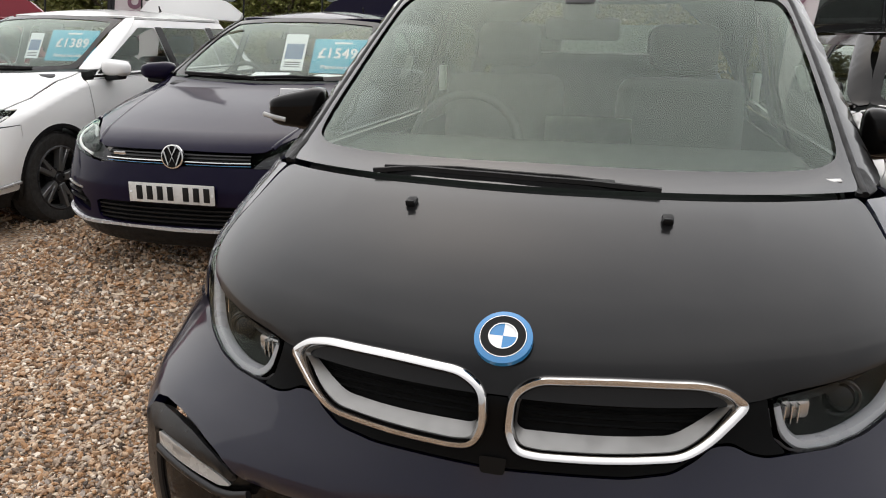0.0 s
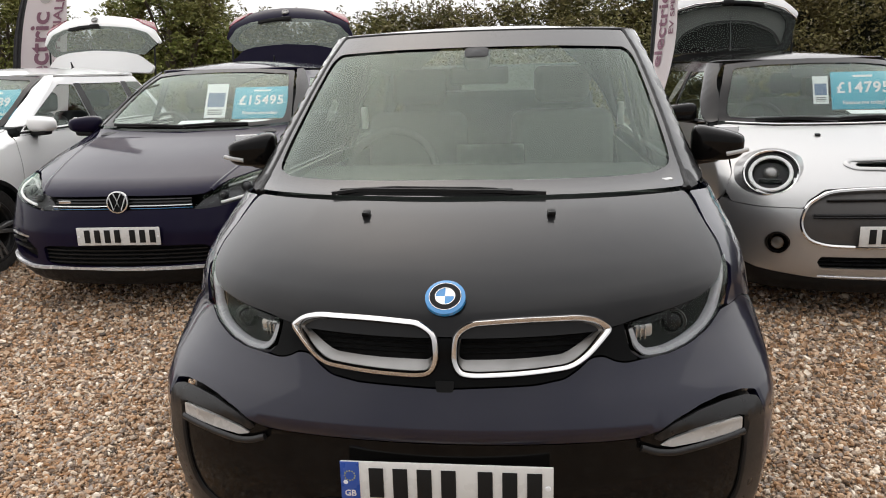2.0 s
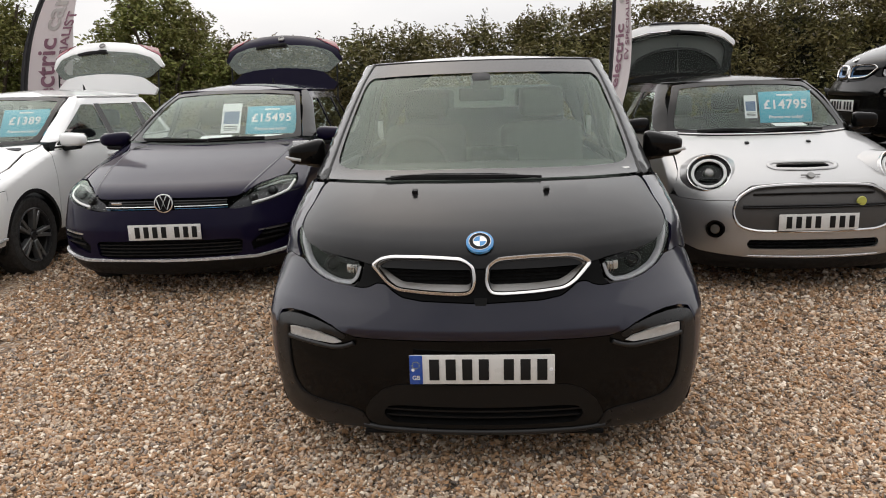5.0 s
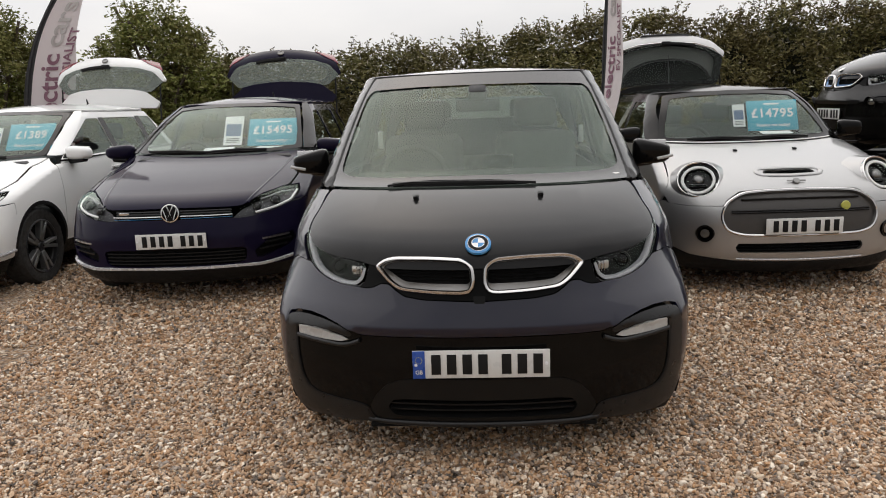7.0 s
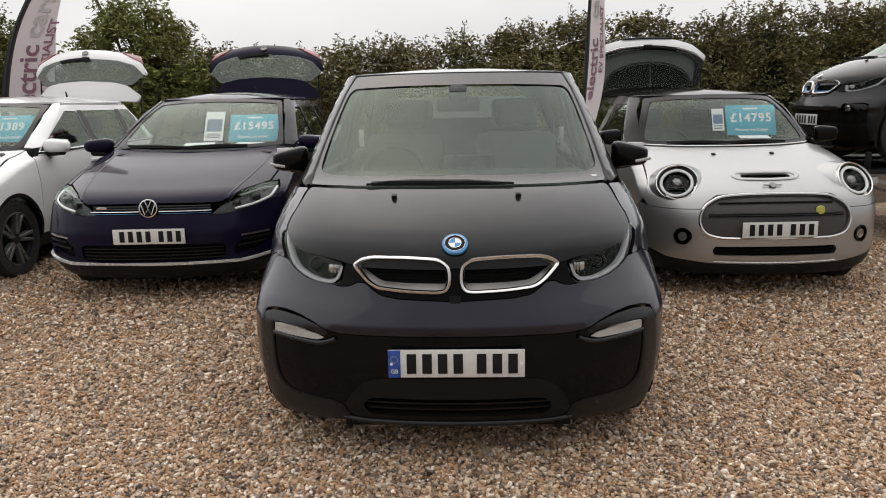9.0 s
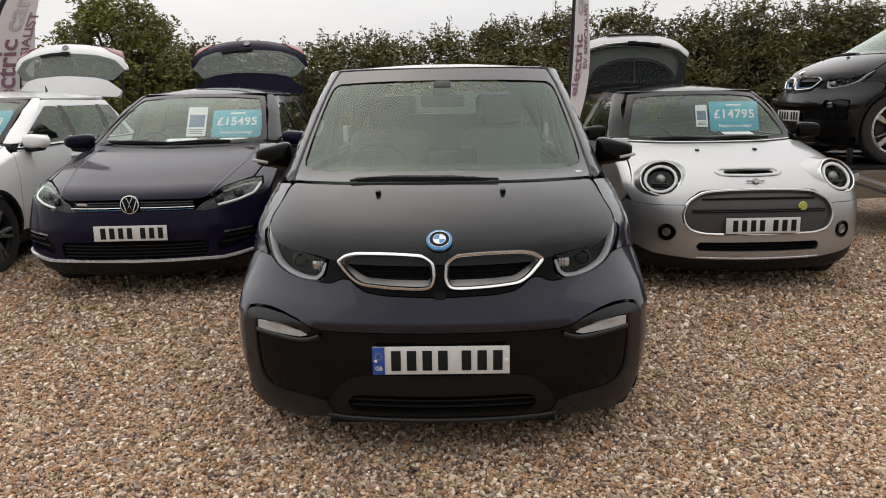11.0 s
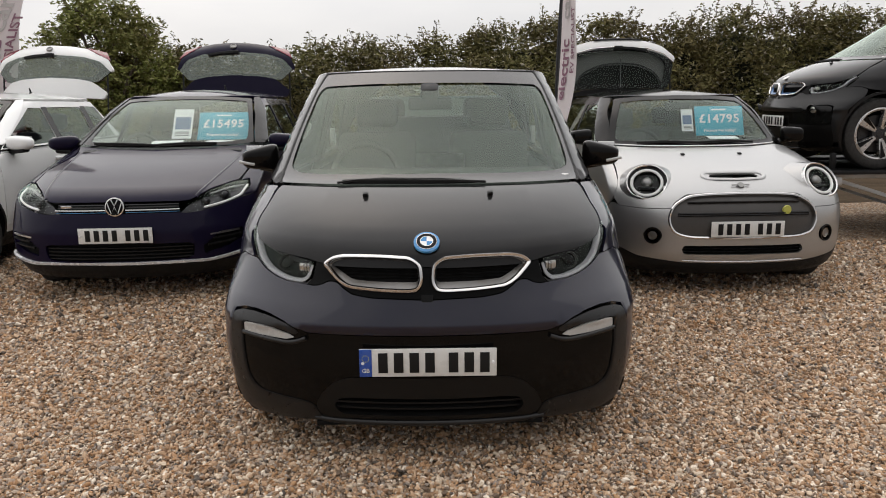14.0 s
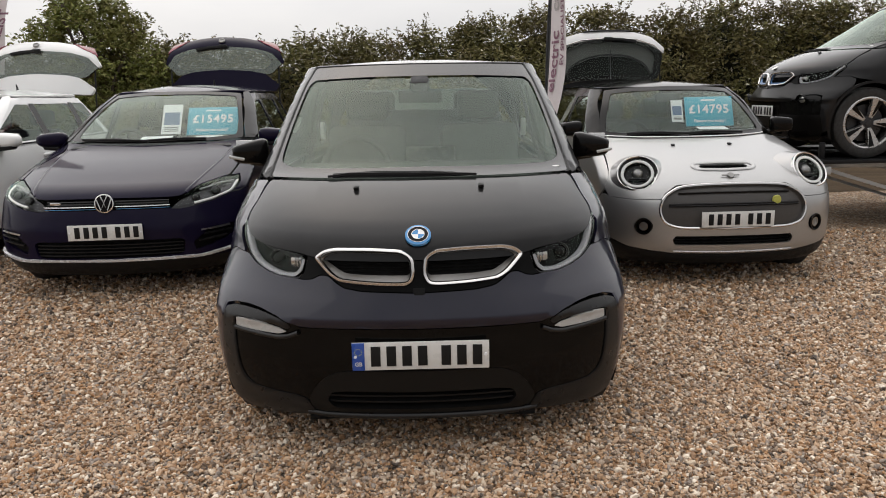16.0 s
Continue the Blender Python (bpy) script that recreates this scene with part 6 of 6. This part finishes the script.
def hedge(rng, x0, x1, y, label):
    """A ragged field hedge: near-black sheet painted as its inner shade, leaf clumps, and loose sprigs along its top.
    """
    root = thing("hedge", label, "hedge", pose(0, y, 0))

    def top(x):
        t = min(1, max(0, (x - .2) / 2.2))
        return 2.37 - .16 * min(1, max(0, -3.5 - x)) + .50 * t * t * (3 - 2 * t) + .09 * math.sin(x * 0.9 + 1) + .07 * math.sin(x * 2.3) + .06 * math.sin(x * 4.9 + 2)
    # Added sheet behind the leaves; its near-black colour paints the shade inside the hedge.
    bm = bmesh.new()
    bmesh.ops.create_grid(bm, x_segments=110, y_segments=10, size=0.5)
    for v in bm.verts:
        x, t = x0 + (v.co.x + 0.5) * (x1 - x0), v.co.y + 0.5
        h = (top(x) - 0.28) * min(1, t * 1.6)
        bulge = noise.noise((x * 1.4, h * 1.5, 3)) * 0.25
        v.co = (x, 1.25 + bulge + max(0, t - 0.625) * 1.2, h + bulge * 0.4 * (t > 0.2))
    part("hedge_shade_sheet", bm, HEDGE_SHADE, root)
    n = 3600
    x = rng.uniform(x0, x1, n)
    z = np.array([top(a) for a in x]) * (1 - rng.uniform(0, 1, n) ** 1.6 * 0.95)
    bulge = np.array([noise.noise((a * 1.1, b * 1.3, 7)) for a, b in zip(x, z)])
    yy = 0.25 - bulge * 0.55 + np.clip(z - 1.6, 0, 2) * 0.35 + rng.uniform(-0.12, 0.3, n)
    V, F = leaves(rng, np.stack([x, yy, z], 1), rng.uniform(0.14, 0.38, n), 58, 0.044)
    m = 340
    x = rng.uniform(x0, x1, m)
    tips, stems = [], []
    for a in x:
        b = Vector((a, 0.6 + rng.uniform(-.2, .5), top(a) - 0.15))
        e = b + Vector((rng.normal(0, .16), rng.normal(0, .12), rng.uniform(.2, .62)))
        k = b.lerp(e, .5) + Vector((rng.normal(0, .04), 0, 0))
        stems.append((b, k, e))
        for t in np.linspace(0.2, 1, 7):
            tips.append(b.lerp(k, t * 2) if t < .5 else k.lerp(e, t * 2 - 1))
    V2, F2 = leaves(rng, np.array([tuple(t) for t in tips]), np.full(len(tips), 0.07), 6, 0.036)
    tagged(part("foliage", mesh_from("foliage", np.concatenate([V, V2]), np.concatenate([F, F2 + len(V)])), LEAVES, root), kind="stuff")
    sv, sf = [], []
    for st in stems:
        i = len(sv)
        for p in st:
            sv += [tuple(p + Vector(o)) for o in ((.006, 0, 0), (-.004, .005, 0), (-.004, -.005, 0))]
        for k in (0, 3):
            for j in range(3):
                a, b = i + k + j, i + k + (j + 1) % 3
                sf += [(a, b, b + 3), (a, b + 3, a + 3)]
    tagged(part("twig_growth", mesh_from("twig_growth", sv, sf), BARK, root), kind="stuff")
    return root


def tree(rng, at, height, spread, label):
    """A small tree: tapered trunk, limbs and a ragged crown of leaf clumps."""
    root = thing("tree", label, "tree", pose(*at))
    trunk = [Vector((0, 0, -.05)), Vector((.05, 0, height * .2)), Vector((-.03, .04, height * .42)), Vector((.04, 0, height * .62))]
    bm = None
    for i in range(9):
        a = 2.4 * i + rng.uniform(-.3, .3)
        b = trunk[1 + i % 3]
        e = Vector((math.cos(a) * spread * rng.uniform(.5, .8), math.sin(a) * spread * rng.uniform(.4, .7), height * rng.uniform(.55, .92)))
        limb = sweep([b, b.lerp(e, .5) + Vector((0, 0, height * .05)), e], ring(.028, seg=6))
        bm = limb if bm is None else join(bm, limb)
    t = lathe([(.12, -.05), (.09, height * .2), (.075, height * .42), (.04, height * .62), (0, height * .64)], 12, pose(0, 0, 0, 90))
    part("trunk", t, BARK, root)
    part("branching", bm, BARK, root)
    n = 330
    d = rng.normal(0, 1, (n, 3))
    d /= np.linalg.norm(d, axis=1)[:, None]
    rr = rng.uniform(0.35, 1.0, n) ** 0.5
    lump = np.array([1 + 0.35 * noise.noise(Vector(tuple(q)) * 1.7 + Vector(at)) for q in d])
    lump *= 1 - .30 * np.clip(d[:, 2], 0, 1) * np.abs(d[:, 0])
    c = d * (rr * lump)[:, None] * np.array([spread, spread * .8, height * .40]) + np.array([0, 0, height * .58])
    c = c[c[:, 2] > 0.2]
    V, F = leaves(rng, c, rng.uniform(.12, .34, len(c)), 70, .043)
    tagged(part("crown", mesh_from("crown", V, F), TREE_LEAVES, root), kind="stuff")
    return root


# ---- flags, price cards and trailer ----
def cloth_material(name, colour):
    m, n, l, b = material(name)
    b.inputs["Base Color"].default_value = (*colour, 1)
    b.inputs["Roughness"].default_value = 0.8
    return noisy(m, 14, 0.7, 0.9, bump=0.3, bump_scale=500)


FLAG_CLOTH = cloth_material("pale_flag_cloth", (0.60, 0.55, 0.555))
FLAG_EDGE = cloth_material("black_flag_sleeve", (0.02, 0.02, 0.022))
FLAG_INK = cloth_material("plum_print", (0.22, 0.11, 0.15))
FLAG_GREY = cloth_material("grey_print", (0.40, 0.38, 0.37))


def feather_flag(m, lean, width, height, label, bend=3.5, twist=0.0):
    """A feather flag on a bending pole, with its words running upwards."""
    flag = thing("feather_flag", label, "flag", m, "feather flags")

    def pole(t):
        return Vector((lean * t ** bend, 0, .02 + height * t))
    pts = [pole(i / 16) for i in range(17)]
    part("pole", sweep(pts, ring(.016), False, [(0, -1, 0)] * 17), FLAG_EDGE, flag)
    part("base", join(box((.9, .05, .03), (0, 0, .02), .01), box((.05, .9, .03), (0, 0, .05), .01)), MATT_BLACK, flag)
    z0, z1 = .75, height - .03

    def surf(off):
        def f(u, v):
            p = pole((v - .02) / height)
            y = .035 * math.sin(v * 4.1 + u * 3) * min(1, u * 4) + .02 * math.sin(u * 11 + v * 2) * min(1, u * 3)
            a = radians(twist) * (1 - v / height)
            return p + Vector((u * math.cos(a), y - off - u * math.sin(a), 0)), Vector((-math.sin(a), -math.cos(a), 0))
        return f
    w = width
    o = rounded([(.05, z0), (w * .92, z0 + .05), (w, z0 + .5), (w, 2.1), (w * .68, 2.8), (w * .30, z1 - .08), (.05, z1)], .2)
    part("cloth", sheet([tuple(p) for p in dense(o, .06)], surf(0), .07, .003, 0), FLAG_CLOTH, flag, "pale pink-white cloth")
    part("sleeve", sheet([tuple(p) for p in dense([Vector(q) for q in ((-.05, z0), (.055, z0), (.055, z1), (-.03, z1))], .06)], surf(.002), .06, .006, 0), FLAG_EDGE, flag)

    def words(text, size, cx, cz, mat):
        me = text_mesh(text, size, pose(0, 0, 0, 0, 0, 90), .0)
        bm = bmesh.new()
        bm.from_mesh(me)
        bmesh.ops.triangulate(bm, faces=bm.faces)
        for cut in (.12, .06, .03):
            bmesh.ops.subdivide_edges(bm, edges=[e for e in bm.edges if e.calc_length() > cut], cuts=1)
            bmesh.ops.triangulate(bm, faces=bm.faces)
        bm.to_mesh(me)
        bm.free()
        for v in me.vertices:
            v.co = surf(.008)(cx + v.co.x, cz + v.co.y)[0]
        part("lettering", me, mat, flag)
    words("electric", .31 * w / .6, w * .42, 1.72, FLAG_INK)
    words("cars", .31 * w / .6, w * .42, 2.62 - .2 * (w < .5), FLAG_GREY)
    words("EV SPECIALIST", .155 * w / .6, w * .78, 2.02, FLAG_INK)
    return flag


def price_card(at, size, price, tilt, slogan, label):
    """A teal price card in a clear stand."""
    w, h = size
    card = thing("price_card", label, "sign", pose(*at, tilt, 0, 0), "price cards")
    part("card", box((w, .004, h), (0, 0, h / 2), .002), SIGN_TEAL, card)
    part("holder", box((w + .05, .003, h + .05), (0, .005, h / 2), .001), LAMP_GLASS, card)
    part("price", text_mesh(price, h * .40, pose(0, -.0045, h * .56, 90), .0015, .02, 1.1), PAPER, card, "white numerals")
    part("slogan", text_mesh(slogan, h * .14, pose(0, -.0045, h * .17, 90), .0015, .008), PAPER, card)
    part("heading", box((w * .3, .002, h * .05), (0, -.003, h * .88), 0), PAPER, card)
    return card


def leaflet(at, size, turn, label, picture):
    w, h = size
    b = thing("leaflet", label, "paper", pose(*at, *turn), "leaflets")
    part("sheet", box((w, .002, h), (0, 0, h / 2), 0), PAPER, b)
    if picture:
        part("picture", box((w * .8, .001, h * .42), (0, -.0016, h * .52), 0), PAPER_BLUE, b)
        for k in range(3):
            part("text_bar", box((w * .7, .001, h * .025), (0, -.0016, h * (.10 + .06 * k)), 0), TRIM_GREY, b)
    return b


def trailer(m):
    """A car transporter trailer of galvanised beams."""
    t = thing("car_trailer", "galvanised steel car trailer under a black hatchback", "trailer", m)
    for y in (-.80, .80):
        part("wheel_channel", join(box((5.2, .30, .02), (2.6, y, .69), .006), box((5.2, .02, .035), (2.6, y - .16, .685), .004), box((5.2, .02, .035), (2.6, y + .16, .685), .004)), MATT_BLACK, t)
        part("side_beam", box((5.2, .05, .06), (2.6, y * 1.02, .645), .008), GALVANISED, t)
        for x in (2.2, 3.0):
            wheel(t, (x, y * 1.02, .28), .28, .16, .17, 1, "twin").matrix_basis = pose(x, y * 1.02, .28, 0, 0, 90 if y > 0 else -90) @ pose(-x, -y * 1.02, -.28)
    # Plate added between the channels to block light and darken the ground below.
    part("shading_plate", box((4.9, 1.25, .02), (2.6, 0, .665), .005), DEEP_BLACK, t)
    for x in (.06, .9, 2.0, 3.2, 4.6):
        part("cross_beam", box((.07, 1.9, .08), (x, 0, .60), .01), GALVANISED, t)
    for y in (-.815, .815):
        part("side_brace", sweep([(.02, y, .63), (.9, y, .35), (1.75, y, .08)], [(-.015, -.017), (.015, -.017), (.015, .017), (-.015, .017)]), GALVANISED, t)
    part("winch_post", box((.05, .05, .17), (.07, -.78, .78), .01), MATT_BLACK, t)
    return t


# ---- the car park ----
city_car(pose(0.004, 0, 0, 0, 0, -0.1), "dark blue and black electric hatchback parked on gravel", BLUE_PAINT, BLACK_PAINT, True, "twin")
city_car(pose(3.62, 5.50, .70, 0, 0, -90), "black electric hatchback standing on a car trailer", BLACK_PAINT, BLACK_PAINT, False, "blade")
family_car(pose(-2.265, 2.57, 0, 0, 0, 2.6), "dark violet-blue hatchback, tailgate raised, price card behind windscreen", PURPLE_PAINT, PURPLE_PAINT)
family_car(pose(-4.75, 2.68, 0, 0, 0, 0), "white hatchback, tailgate raised, price card behind windscreen", WHITE_PAINT, WHITE_PAINT)
small_car(pose(2.21, 2.52, 0, 0, 0, 1.6), "silver three-door hatchback with black roof, tailgate raised", SILVER_PAINT)
family_car(pose(-7.55, 2.9, 0, 0, 0, 0), "red hatchback, tailgate raised, parked on gravel", RED_PAINT, RED_PAINT)
trailer(pose(3.85, 5.50, 0))
rng = np.random.default_rng(7)
hedge(rng, -16, 20, 12.6, "ragged green and brown field hedge behind the cars")
tree(rng, (-6.5, 12.3, 0), 3.75, 1.46, "bushy green tree standing in the hedge")
tree(rng, (-9.95, 12.3, 0), 3.9, 1.45, "bushy green tree standing in the hedge")
feather_flag(pose(-6.26, 7.4, 0, 0, 0, 0), 1.2, .68, 3.5, "pale feather flag with plum lettering and black sleeve")
feather_flag(pose(1.335, 5.85, 0, 0, 0, -63), .16, .42, 3.3, "narrow pale feather flag with plum lettering", 2.0, 30)
price_card((-1.975, 4.35, 1.085), (.47, .29), "\u00a315495", -32, "Finance me today!", "teal price card behind a windscreen")
price_card((-4.40, 4.42, 1.115), (.46, .29), "\u00a31389", -32, "Finance me today!", "teal price card behind a windscreen")
price_card((2.50, 3.92, 1.09), (.42, .27), "\u00a314795", -22, "Finance me today!", "teal price card behind a windscreen")
leaflet((-2.34, 4.31, 1.10), (.18, .31), (-32, 0, 0), "white leaflet with a blue picture on a dashboard", True)
leaflet((2.215, 3.92, 1.13), (.10, .20), (-22, 0, 0), "white leaflet with a blue picture on a dashboard", True)
leaflet((-4.76, 4.42, 1.13), (.13, .24), (-32, 0, 0), "white leaflet with a blue picture on a dashboard", True)
leaflet((-2.36, 3.98, 1.075), (.26, .16), (-84, 0, 12), "white paper lying flat on a dashboard", False)
leaflet((-1.93, 3.98, 1.075), (.24, .14), (-84, 0, -6), "white paper lying flat on a dashboard", False)
leaflet((2.45, 3.68, 1.075), (.24, .14), (-84, 0, -6), "white paper lying flat on a dashboard", False)
gravel = part("loose_gravel", stones(rng, [(-2.4, 2.4, -.5, .7, 60000, .0084), (-2.8, 2.8, .7, 1.7, 42000, .0090), (-3.6, 3.6, 1.7, 3.2, 33000, .0106), (-4.6, 4.6, 3.2, 4.6, 9000, .0125)]), stone_material())
tagged(gravel, "loose tan, brown and grey gravel stones", "gravel", kind="stuff")
